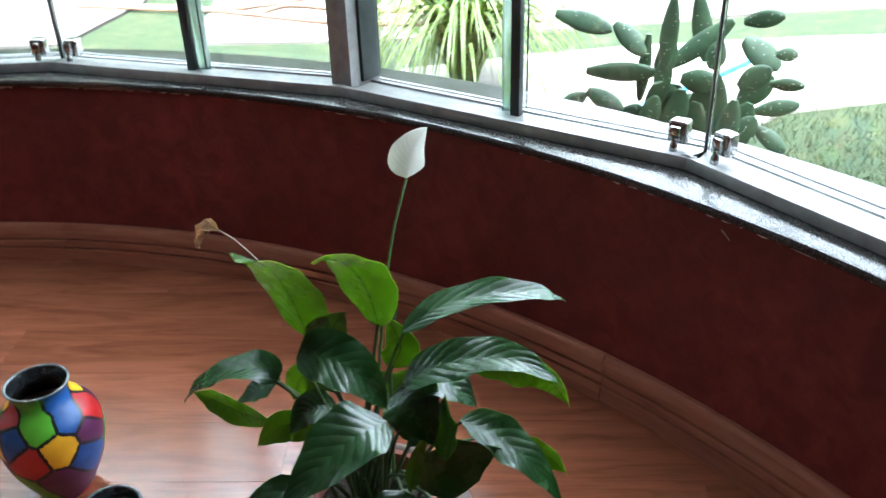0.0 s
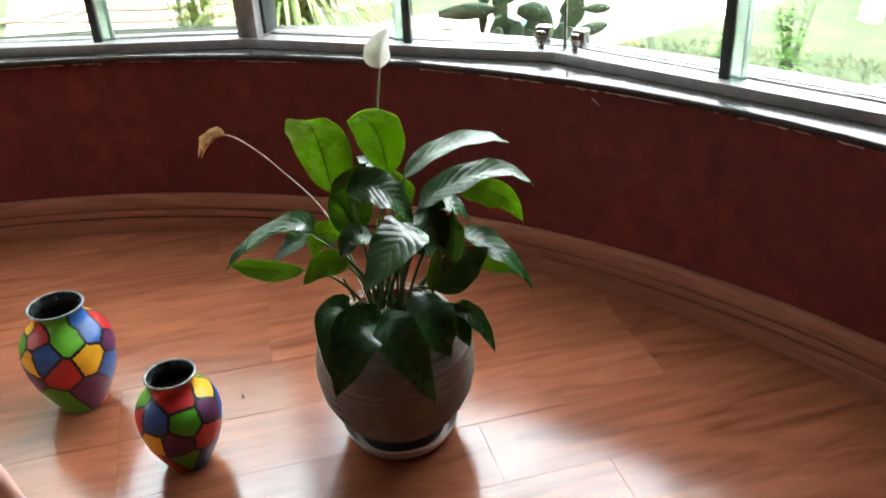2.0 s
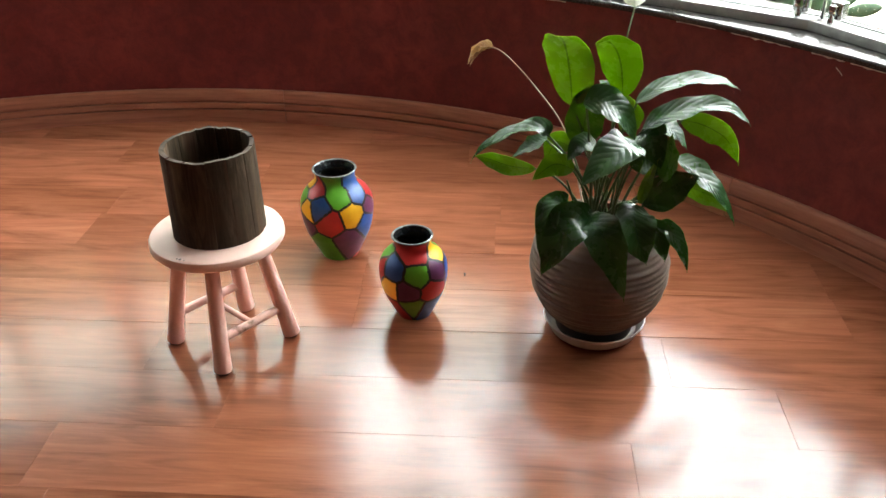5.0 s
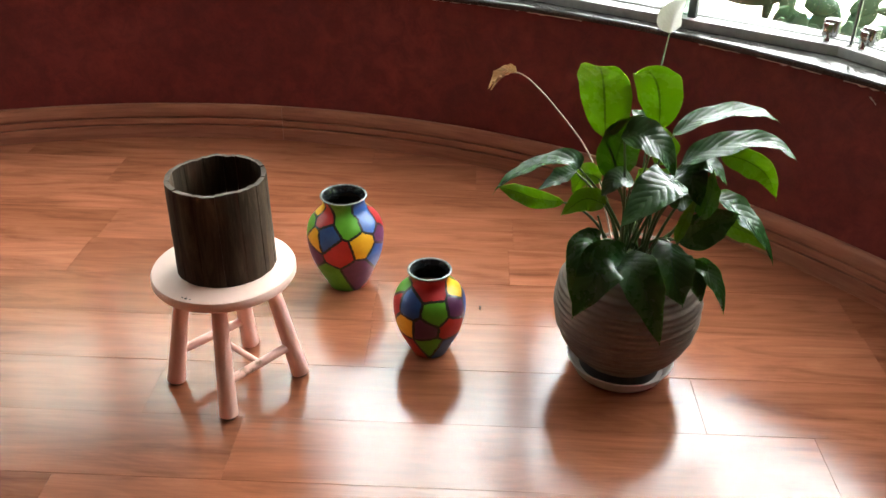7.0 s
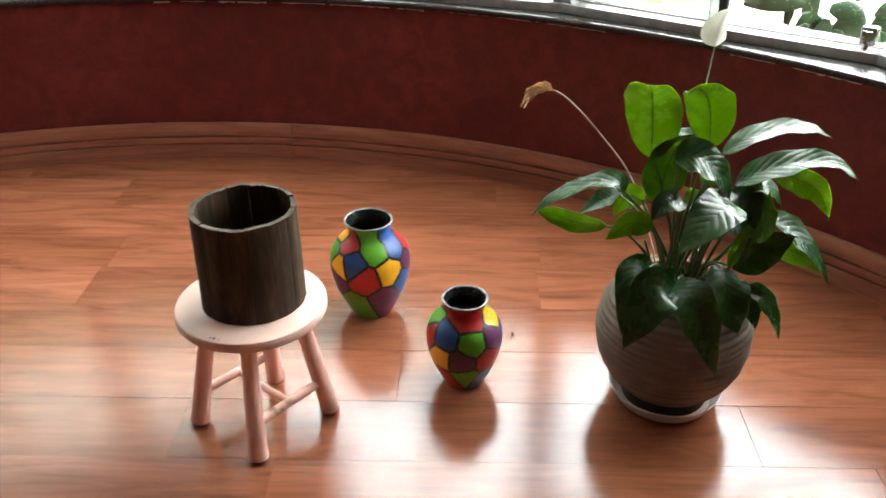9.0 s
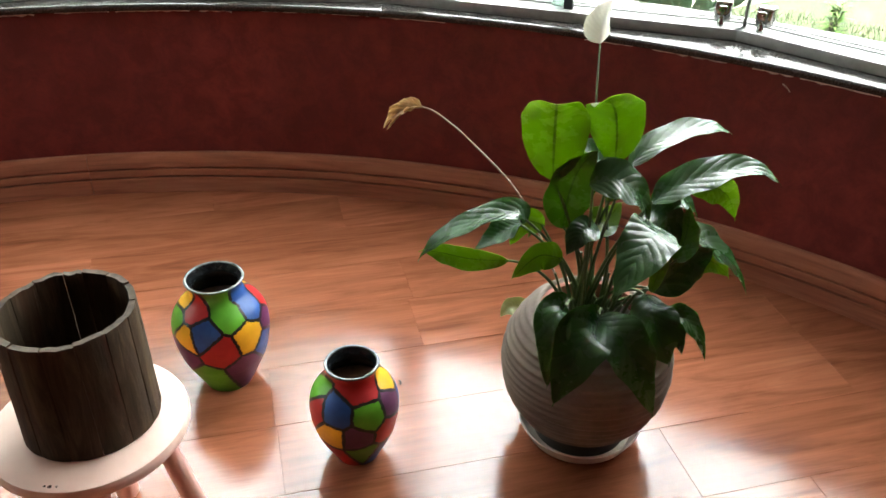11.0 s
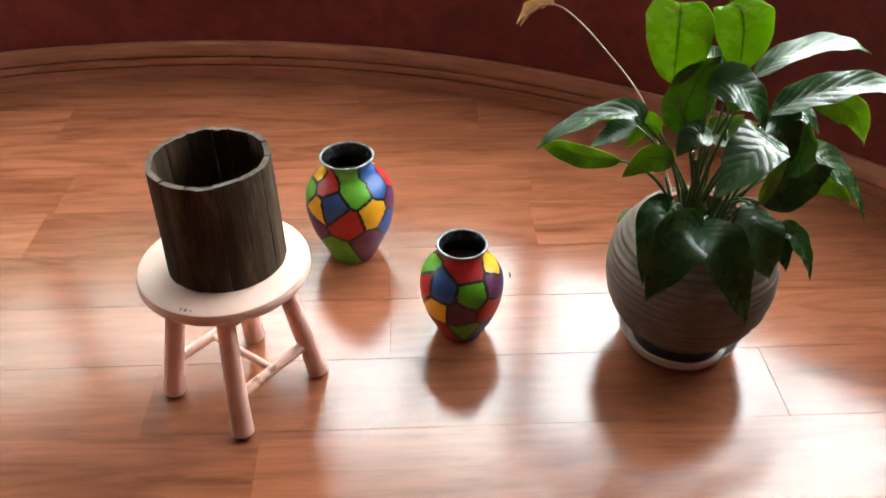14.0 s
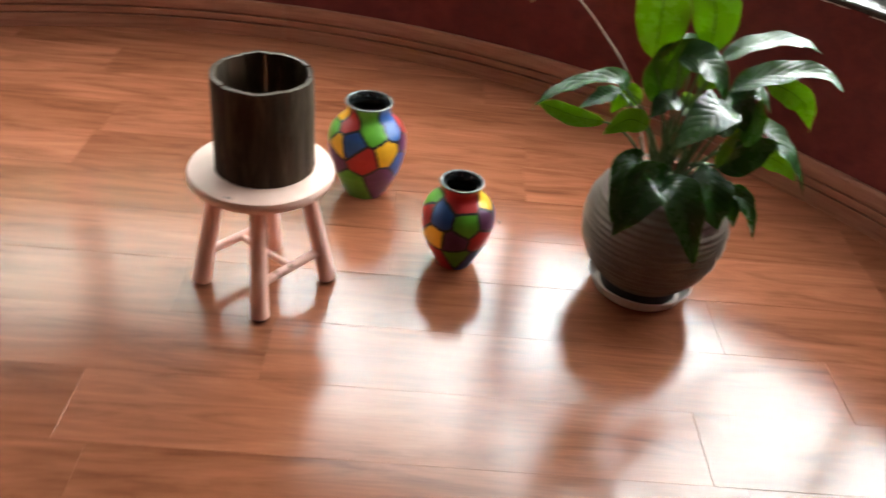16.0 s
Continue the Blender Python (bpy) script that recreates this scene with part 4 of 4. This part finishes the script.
# The dried bloom on a bowed stalk.
bm = bmesh.new()
tube(bm, smooth_path([Vector(p) - ORIGIN for p in ((-0.19, 1.06, 0.27), (-0.225, 1.16, 0.4), (-0.262, 1.235, 0.49), (-0.341, 1.285, 0.58), (-0.396, 1.308, 0.632), (-0.43, 1.32, 0.653), (-0.455, 1.338, 0.648))], 6), lambda t: 0.0024 - 0.0009 * t, 8)
bowed = part("flower_stalk", bm, DRY_STALK, lily, "bowed tan dry stalk")
bm = bmesh.new()
b1 = Vector((-0.438, 1.325, 0.654)) - ORIGIN
for s, w in ((0, 0.03), (1, 0.022)):
    blade(bm, bezier(b1, b1 + Vector((-0.03, 0.025, 0.004 - 0.01 * s)), b1 + Vector((-0.067 + 0.006 * s, 0.063 - 0.008 * s, -0.067)), 12), w, Vector((-0.3 + 0.4 * s, -0.5, 0.8)), 0.9, 0.35, 7, s)
part("dried_spathe", bm, DRY, bowed, "shrivelled brown spathe", "keep", 60)
# A pale wilted bloom fallen behind the pot, and a tiny dark speck by the vases.
fallen = tagged(empty("fallen_bloom", (-0.185, 1.44, 0.0)), "pale green wilted flower fallen on the floor behind the pot", "flower")
bm = bmesh.new()
blade(bm, bezier((0.03, -0.005, 0.012), (-0.005, 0.0, 0.075), (-0.032, 0.0, 0.02), 12), 0.05, Vector((-0.2, -0.6, 0.6)), 0.6, 0.25, 7, 2)
part("limp_spathe", bm, WILTED, fallen, "pale limp spathe", "keep", 60)
bm = bmesh.new()
tube(bm, smooth_path([Vector(p) for p in ((0.03, -0.005, 0.012), (0.055, 0.01, 0.02), (0.1, 0.03, 0.006))], 5), 0.0025, 6)
part("flower_stalk", bm, STALK, fallen)
bm = bmesh.new()
tube(bm, smooth_path([Vector(p) for p in ((-0.508, 1.268, 0.002), (-0.506, 1.274, 0.006), (-0.509, 1.281, 0.003))], 4), lambda t: 0.0022 - 0.001 * t, 6)
tagged(part("floor_speck", bm, SCRAP), "tiny dark speck of debris on the laminate floor", "debris")


# ---- outdoors ----
GZ = -0.15
# Unseen ring of trees added to block low sky, its height set by direction.
def tree_height(a):
    return 0.5 if 18 < a < 82 else 1.5 if a < 104 else 1.62 if a < 200 else 1.1


bm = bmesh.new()
tiers = []
for z in (0.0, 1.5, 3.2, 5.0, 6.4, 7.3):
    tiers.append([bm.verts.new(polar(12.5 + (2.2 if z > 7 else 0.0) + 0.9 * noise.noise(Vector((math.cos(radians(a)) * 9, math.sin(radians(a)) * 9, z))), a, GZ + z * tree_height(a) * (1 + 0.14 * noise.noise(Vector((math.cos(radians(a)) * 6, math.sin(radians(a)) * 6, 7)))))) for a in range(0, 360, 2)])
for lo, hi in zip(tiers, tiers[1:]):
    for k in range(180):
        bm.faces.new((lo[k], lo[(k + 1) % 180], hi[(k + 1) % 180], hi[k]))
tagged(part("backdrop", bm, HEDGE), "added dark green tree ring beyond the yard, blocking the low sky", "trees", kind="structure")
bm = bmesh.new()
hole = [bm.verts.new(polar(R_OUT - 0.1, a, GZ)) for a in range(0, 360, 10)]
for rad in (3.6, 5.0, 8.0, 16.0, 60.0, 400.0):
    nxt = [bm.verts.new(polar(rad, a, GZ + (0.012 * noise.noise(Vector((rad, a * 0.2, 0))) if rad < 20 else 0))) for a in range(0, 360, 10)]
    for k in range(36):
        bm.faces.new((hole[k], hole[(k + 1) % 36], nxt[(k + 1) % 36], nxt[k]))
    hole = nxt
tagged(part("ground", bm, LAWN), "patchy green lawn around the house", "lawn", kind="structure")


def paving(name, pts, label, mat=None):
    mat = mat or YARD
    bm = bmesh.new()
    f = bm.faces.new([bm.verts.new((x, y, GZ + 0.02)) for x, y in pts])
    low = bmesh.ops.extrude_face_region(bm, geom=[f])
    bmesh.ops.translate(bm, vec=(0, 0, -0.06), verts=[v for v in low["geom"] if isinstance(v, bmesh.types.BMVert)])
    tagged(part(name, bm, mat, smooth=False), label, "path", kind="structure")


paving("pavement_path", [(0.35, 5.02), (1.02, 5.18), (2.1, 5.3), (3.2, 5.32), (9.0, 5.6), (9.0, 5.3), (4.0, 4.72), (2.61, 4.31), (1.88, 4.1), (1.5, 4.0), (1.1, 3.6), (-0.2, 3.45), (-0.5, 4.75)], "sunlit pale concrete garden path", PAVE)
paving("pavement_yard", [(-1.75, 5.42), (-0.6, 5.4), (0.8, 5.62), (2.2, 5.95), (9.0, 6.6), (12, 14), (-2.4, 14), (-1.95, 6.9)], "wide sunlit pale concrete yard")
paving("pavement_slab", [(-6.0, 5.2), (-2.6, 5.45), (-2.45, 6.6), (-3.2, 14), (-9, 14)], "grey dusty concrete yard slab beside the lawn, shade put into its colour", SLAB)
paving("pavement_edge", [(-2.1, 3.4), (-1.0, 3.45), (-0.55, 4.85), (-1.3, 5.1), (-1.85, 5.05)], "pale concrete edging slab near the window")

rng = random.Random(7)


def tuft(name, x, y, n, spread, height, width, label, mat=BLADE, droop=0.8):
    """A clump of arching blades; each long blade is a part."""
    ob = tagged(empty(name, (x, y, GZ)), label, "ornamental grass")
    for k in range(n):
        a = rng.uniform(0, 2 * math.pi)
        d = Vector((math.cos(a), math.sin(a), 0))
        reach, h = spread * rng.uniform(0.35, 1.0), height * rng.uniform(0.65, 1.1)
        foot = d * rng.uniform(0, 0.06)
        tip = d * reach + Vector((0, 0, h * rng.uniform(0.1, 1 - droop * 0.6)))
        ctrl = d * reach * 0.35 + Vector((0, 0, h * 1.25))
        bm = bmesh.new()
        blade(bm, bezier(foot, ctrl, tip, 10), width * rng.uniform(0.7, 1.2), d * 0.6 + Vector((0, 0, 0.8)), 0.35, 0.0, 3, 0, lambda t: min(1, 0.45 + 2 * t) * (1 - t) ** 0.45)
        part("grass_blade", bm, mat, ob, "", "keep", 60)
    return ob


tuft("fountain_grass", -0.02, 4.45, 260, 0.8, 0.76, 0.026, "large clump of arching bright green strap leaves")
tuft("grass_clump", -0.5, 4.3, 34, 0.2, 0.75, 0.014, "thin upright green grass clump", droop=0.1)

# Prickly pear beside the window.
cactus = tagged(empty("prickly_pear", (0.65, 2.55, GZ)), "branching prickly pear cactus with flat grey-green pads", "cactus")
base = Vector((0.65, 2.55, GZ))


def pad(ax, ay, az, bx, by, bz, w):
    a, b = Vector((ax, ay, az)) - base, Vector((bx, by, bz)) - base
    d = b - a
    length = d.length
    d.normalize()
    look_at = Vector((-0.25 + rng.uniform(-0.4, 0.4), -0.95, 0.25 + rng.uniform(-0.3, 0.3)))
    side = d.cross(look_at).normalized()
    up = side.cross(d)
    w = max(w, 0.035) * 0.52
    thick = 0.011
    bm = bmesh.new()
    rings = []
    for i in range(11):
        t = i / 10
        r = max(0.12, math.sin(math.pi * (0.06 + 0.9 * t ** 1.15)) ** 0.6)
        rings.append([bm.verts.new(a + d * (t * length) + side * (math.cos(q) * w * r) + up * (math.sin(q) * thick * (0.5 + 0.5 * r))) for q in (2 * math.pi * j / 14 for j in range(14))])
    for lo, hi in zip(rings, rings[1:]):
        for j in range(14):
            bm.faces.new((lo[j], lo[(j + 1) % 14], hi[(j + 1) % 14], hi[j]))
    bm.faces.new(rings[0][::-1])
    bm.faces.new(rings[-1])
    ob = part("cactus_pad", bm, CACTUS, cactus)
    bm = bmesh.new()
    for i in range(8):
        t, u = rng.uniform(0.15, 0.92), rng.uniform(-0.75, 0.75)
        r = math.sin(math.pi * (0.06 + 0.9 * t ** 1.15)) ** 0.6
        c = a + d * (t * length) + side * (u * w * r) + up * (math.sqrt(1 - u * u) * thick * (0.5 + 0.5 * r) + 0.0004)
        bmesh.ops.create_icosphere(bm, subdivisions=1, radius=0.0017, matrix=Matrix.Translation(c))
    tagged(part("areoles", bm, CACTUS_SPOT, ob), kind="stuff")


UPPER = [(0.26, 2.58, 0.71, 0.42, 2.53, 0.67, 0.06), (0.44, 2.61, 0.67, 0.53, 2.58, 0.58, 0.06), (0.36, 2.59, 0.53, 0.56, 2.53, 0.54, 0.06), (0.54, 2.59, 0.64, 0.53, 2.6, 0.43, 0.04), (0.6, 2.58, 0.54, 0.77, 2.53, 0.69, 0.06),
         (0.61, 2.44, 0.55, 0.71, 2.41, 0.54, 0.07), (0.57, 2.44, 0.78, 0.56, 2.44, 0.58, 0.05), (0.68, 2.61, 0.75, 0.72, 2.6, 0.55, 0.06), (0.72, 2.46, 0.65, 0.7, 2.46, 0.57, 0.06), (0.77, 2.44, 0.71, 0.87, 2.41, 0.73, 0.05),
         (0.83, 2.61, 0.61, 0.94, 2.58, 0.53, 0.08), (0.88, 2.46, 0.61, 0.94, 2.45, 0.61, 0.04)]
LOWER = [(0.83, 2.57, 0.42, 0.91, 2.55, 0.52, 0.08), (0.88, 2.47, 0.52, 0.97, 2.44, 0.52, 0.04), (0.86, 2.51, 0.42, 0.98, 2.48, 0.45, 0.05), (0.78, 2.41, 0.37, 0.83, 2.4, 0.44, 0.06), (0.87, 2.51, 0.37, 0.96, 2.48, 0.3, 0.05),
         (0.29, 2.73, 0.36, 0.38, 2.7, 0.42, 0.05), (0.37, 2.62, 0.46, 0.48, 2.59, 0.4, 0.06), (0.5, 2.62, 0.32, 0.54, 2.61, 0.41, 0.09), (0.52, 2.47, 0.36, 0.55, 2.46, 0.49, 0.06), (0.62, 2.61, 0.32, 0.64, 2.6, 0.48, 0.09),
         (0.7, 2.54, 0.38, 0.66, 2.56, 0.46, 0.08), (0.57, 2.51, 0.45, 0.58, 2.51, 0.6, 0.05), (0.74, 2.39, 0.34, 0.76, 2.39, 0.5, 0.06),
         (0.61, 2.56, 0.1, 0.6, 2.56, 0.34, 0.1), (0.68, 2.54, 0.08, 0.71, 2.53, 0.33, 0.1), (0.6, 2.5, 0.3, 0.63, 2.49, 0.5, 0.08), (0.66, 2.5, 0.28, 0.68, 2.49, 0.46, 0.085), (0.79, 2.52, 0.28, 0.84, 2.5, 0.45, 0.08),
         (0.3, 2.66, 0.28, 0.4, 2.64, 0.24, 0.05), (0.44, 2.64, 0.2, 0.49, 2.62, 0.38, 0.08), (0.57, 2.55, 0.5, 0.6, 2.54, 0.64, 0.06), (0.8, 2.5, 0.5, 0.88, 2.48, 0.56, 0.07)]
for row in UPPER + LOWER:
    pad(*row)
for x0, y0, z0, x1, y1, z1 in ((0.66, 2.56, GZ, 0.63, 2.58, 0.2), (0.63, 2.58, 0.15, 0.6, 2.56, 0.4), (0.65, 2.55, 0.1, 0.78, 2.45, 0.38), (0.64, 2.57, 0.12, 0.5, 2.6, 0.36), (0.68, 2.55, 0.12, 0.86, 2.53, 0.4), (0.62, 2.55, 0.35, 0.56, 2.5, 0.52), (0.7, 2.5, 0.3, 0.72, 2.48, 0.55)):
    pad(x0, y0, z0, x1, y1, z1, 0.11)


def twiggy_shrub(name, x, y, h, n, leaf, mat, label, bend=0.25):
    ob = tagged(empty(name, (x, y, GZ)), label, "shrub")
    for k in range(n):
        a = rng.uniform(0, 2 * math.pi)
        top = Vector((math.cos(a) * h * bend * rng.random(), math.sin(a) * h * bend * rng.random(), h * rng.uniform(0.7, 1.0)))
        path = bezier((0, 0, 0), top * 0.5 + Vector((0.02, 0, 0.05)), top, 8)
        bm = bmesh.new()
        tube(bm, path, lambda t: 0.006 - 0.004 * t, 6)
        stem_ob = part("stem", bm, STALK, ob)
        bm = bmesh.new()
        for i in range(16):
            p = path[2 + i % 7]
            b = rng.uniform(0, 2 * math.pi)
            d = Vector((math.cos(b), math.sin(b), rng.uniform(0.1, 0.9))).normalized()
            blade(bm, bezier(p, p + d * leaf * 0.5 + Vector((0, 0, 0.01)), p + d * leaf - Vector((0, 0, leaf * 0.2)), 4), leaf * 0.22, Vector((0, 0, 1)), 0.2, 0, 3)
        tagged(part("foliage", bm, mat, stem_ob, "", "keep", 60), kind="stuff")
    return ob


twiggy_shrub("flower_shrub", 2.17, 3.02, 0.48, 9, 0.09, SHRUB, "thin young shrub with narrow green leaves")
twiggy_shrub("flower_shrub", 2.02, 3.35, 0.28, 6, 0.08, SHRUB, "low green shrub on the lawn")
twiggy_shrub("yellowing_shrub", -2.25, 3.55, 0.95, 7, 0.13, YELLOWING, "thin shrub with green and yellowing leaves outside the glass", 0.35)
twiggy_shrub("flower_shrub", -0.62, 4.2, 0.85, 7, 0.07, SHRUB, "upright feathery green shrub beside the grass clump", 0.12)

agave = tagged(empty("agave", (1.75, 1.45, GZ)), "agave with broad pale grey-green arching leaves outside the window", "agave")
for tip_x, tip_y, tip_z, top, wide in ((-0.28, 0.38, 0.42, 0.5, 0.07), (0.12, -0.25, 0.35, 0.75, 0.07), (0.45, 0.2, 0.5, 0.8, 0.08), (0.3, 0.5, 0.3, 0.7, 0.075), (-0.1, 0.25, 0.85, 0.45, 0.07), (0.5, -0.1, 0.25, 0.6, 0.07)):
    bm = bmesh.new()
    blade(bm, bezier((0, 0, 0), (tip_x * 0.3, tip_y * 0.3, top * 1.5), (tip_x, tip_y, tip_z), 14), wide * 1.3, Vector((tip_x, tip_y, 0.5)), 0.5, 0.0, 7, 0, lambda t: (0.6 + 0.8 * t * (1 - t)) * (1 - t**3) ** 0.6)
    part("agave_leaf", bm, AGAVE, agave, "", "keep", 60)
tree = tagged(empty("tree_trunk", (3.35, 3.9, GZ)), "grey tree trunk on the lawn", "tree")
bm = bmesh.new()
tube(bm, smooth_path([Vector(p) for p in ((0, 0, 0), (0.03, 0, 0.5), (-0.02, 0.04, 1.2), (0.08, 0.1, 2.6))], 5), lambda t: 0.07 - 0.02 * t, 12)
part("trunk", bm, BARK, tree)

for pts in (((-2.9, 6.45, GZ + 0.03), (-2.1, 6.33, GZ + 0.035), (-1.45, 6.04, GZ + 0.035), (-0.68, 5.75, GZ + 0.035), (0.5, 5.75, GZ + 0.03)),
            ((-2.7, 6.42, GZ + 0.03), (-1.9, 6.2, GZ + 0.04), (-1.5, 6.33, GZ + 0.035), (-0.94, 6.66, GZ + 0.035), (0.2, 6.9, GZ + 0.03)),
            ((-1.5, 6.06, GZ + 0.03), (-1.27, 6.3, GZ + 0.04), (-0.7, 6.1, GZ + 0.035), (0.4, 6.1, GZ + 0.03))):
    bm = bmesh.new()
    tube(bm, smooth_path([Vector(p) for p in pts], 8), 0.017, 8)
    tagged(part("garden_cable", bm, CABLE), "tan cable lying loose across the concrete yard", "cable", "cables on the yard")
bm = bmesh.new()
tube(bm, smooth_path([Vector(p) for p in ((0.6, 3.85, GZ + 0.035), (0.82, 4.05, GZ + 0.035), (1.25, 4.45, GZ + 0.035), (1.55, 4.75, GZ + 0.035))], 8), 0.016, 8)
tagged(part("garden_hose", bm, HOSE), "blue garden hose lying on the path behind the cactus", "hose")
bm = bmesh.new()
for k in range(5):
    c = Vector((1.74 + 0.045 * k, 3.24 - 0.01 * k, GZ + 0.018))
    bmesh.ops.create_icosphere(bm, subdivisions=2, radius=0.026, matrix=Matrix.Translation(c) @ Matrix.Rotation(k, 4, "Z") @ Matrix.Diagonal((1.3, 0.7, 0.45, 1)))
tagged(part("paper_scrap", bm, PAPER), "crumpled white paper scrap on the lawn", "litter")

# Blades of lawn close to the window.
bm = bmesh.new()
uvl = bm.loops.layers.uv.verify()
g = random.Random(17)
for k in range(40000):
    a, r = g.uniform(10, 58), 3.0 + 2.6 * g.random() ** 1.4
    p = polar(r, a, GZ)
    h, w, t = g.uniform(0.02, 0.055), 0.0024, g.uniform(0, 6.28)
    d = Vector((math.cos(t), math.sin(t), 0))
    lean = Vector((g.uniform(-0.03, 0.03), g.uniform(-0.03, 0.03), h))
    q = [bm.verts.new(p - d * w), bm.verts.new(p + d * w), bm.verts.new(p + lean)]
    for loop in bm.faces.new(q).loops:
        loop[uvl].uv = (0.3, 0.5)
tagged(part("grass", bm, LAWN_BLADE, None, "", "keep"), "short blades of lawn grass near the window", "grass", kind="stuff")

# ---- floor ----
bm = bmesh.new()
ring = [bm.verts.new(polar(2.9, a, -0.009)) for a in range(-6, 187, 6)] + [bm.verts.new((X0 - 0.1, YB - 0.1, -0.009)), bm.verts.new((X1 + 0.1, YB - 0.1, -0.009))]
f = bm.faces.new(ring)
low = bmesh.ops.extrude_face_region(bm, geom=[f])
bmesh.ops.translate(bm, vec=(0, 0, -0.08), verts=[v for v in low["geom"] if isinstance(v, bmesh.types.BMVert)])
floor = tagged(part("floor", bm, RUBBER, smooth=False), "glossy cherry-red laminate plank floor", "floor", kind="structure")
PLANK_W, PLANK_L, SEAM = 0.197, 1.29, 1.397
plank_meshes = {}


def plank_mesh(length):
    key = round(length, 3)
    if key not in plank_meshes:
        bm = bmesh.new()
        x, y, c = length / 2 - 0.0001, PLANK_W / 2 - 0.0001, 0.0003
        lo = [bm.verts.new(p) for p in ((-x, -y, -0.008), (x, -y, -0.008), (x, y, -0.008), (-x, y, -0.008))]
        mid = [bm.verts.new(p) for p in ((-x, -y, -c), (x, -y, -c), (x, y, -c), (-x, y, -c))]
        hi = [bm.verts.new(p) for p in ((-x + c, -y + c, 0), (x - c, -y + c, 0), (x - c, y - c, 0), (-x + c, y - c, 0))]
        for a, b in ((lo, mid), (mid, hi)):
            for k in range(4):
                bm.faces.new((a[k], a[(k + 1) % 4], b[(k + 1) % 4], b[k]))
        bm.faces.new(hi)
        plank_meshes[key] = mesh_of(bm, "plank", FLOOR_WOOD, False)
    return plank_meshes[key]


rng = random.Random(41)
row = int((YB - SEAM) / PLANK_W) - 1
while True:
    y0 = SEAM + row * PLANK_W
    y1 = y0 + PLANK_W
    row += 1
    if y0 > CY + 2.66:
        break
    reach = math.sqrt(max(0.05, 2.86**2 - max(0.0, y1 - CY) ** 2))
    xa, xb = CX - reach, CX + reach
    x = xa - rng.uniform(0.1, PLANK_L - 0.1)
    while x < xb:
        a, b = max(x, xa), min(x + PLANK_L, xb)
        if b - a > 0.02:
            ob = new("plank", plank_mesh(b - a))
            ob.location = ((a + b) / 2, (y0 + y1) / 2, rng.uniform(-0.0002, 0.0002))
            ob.rotation_euler = (rng.uniform(-0.0022, 0.0022), rng.uniform(-0.0006, 0.0006), 0)
            ob.parent = floor
        x += PLANK_L
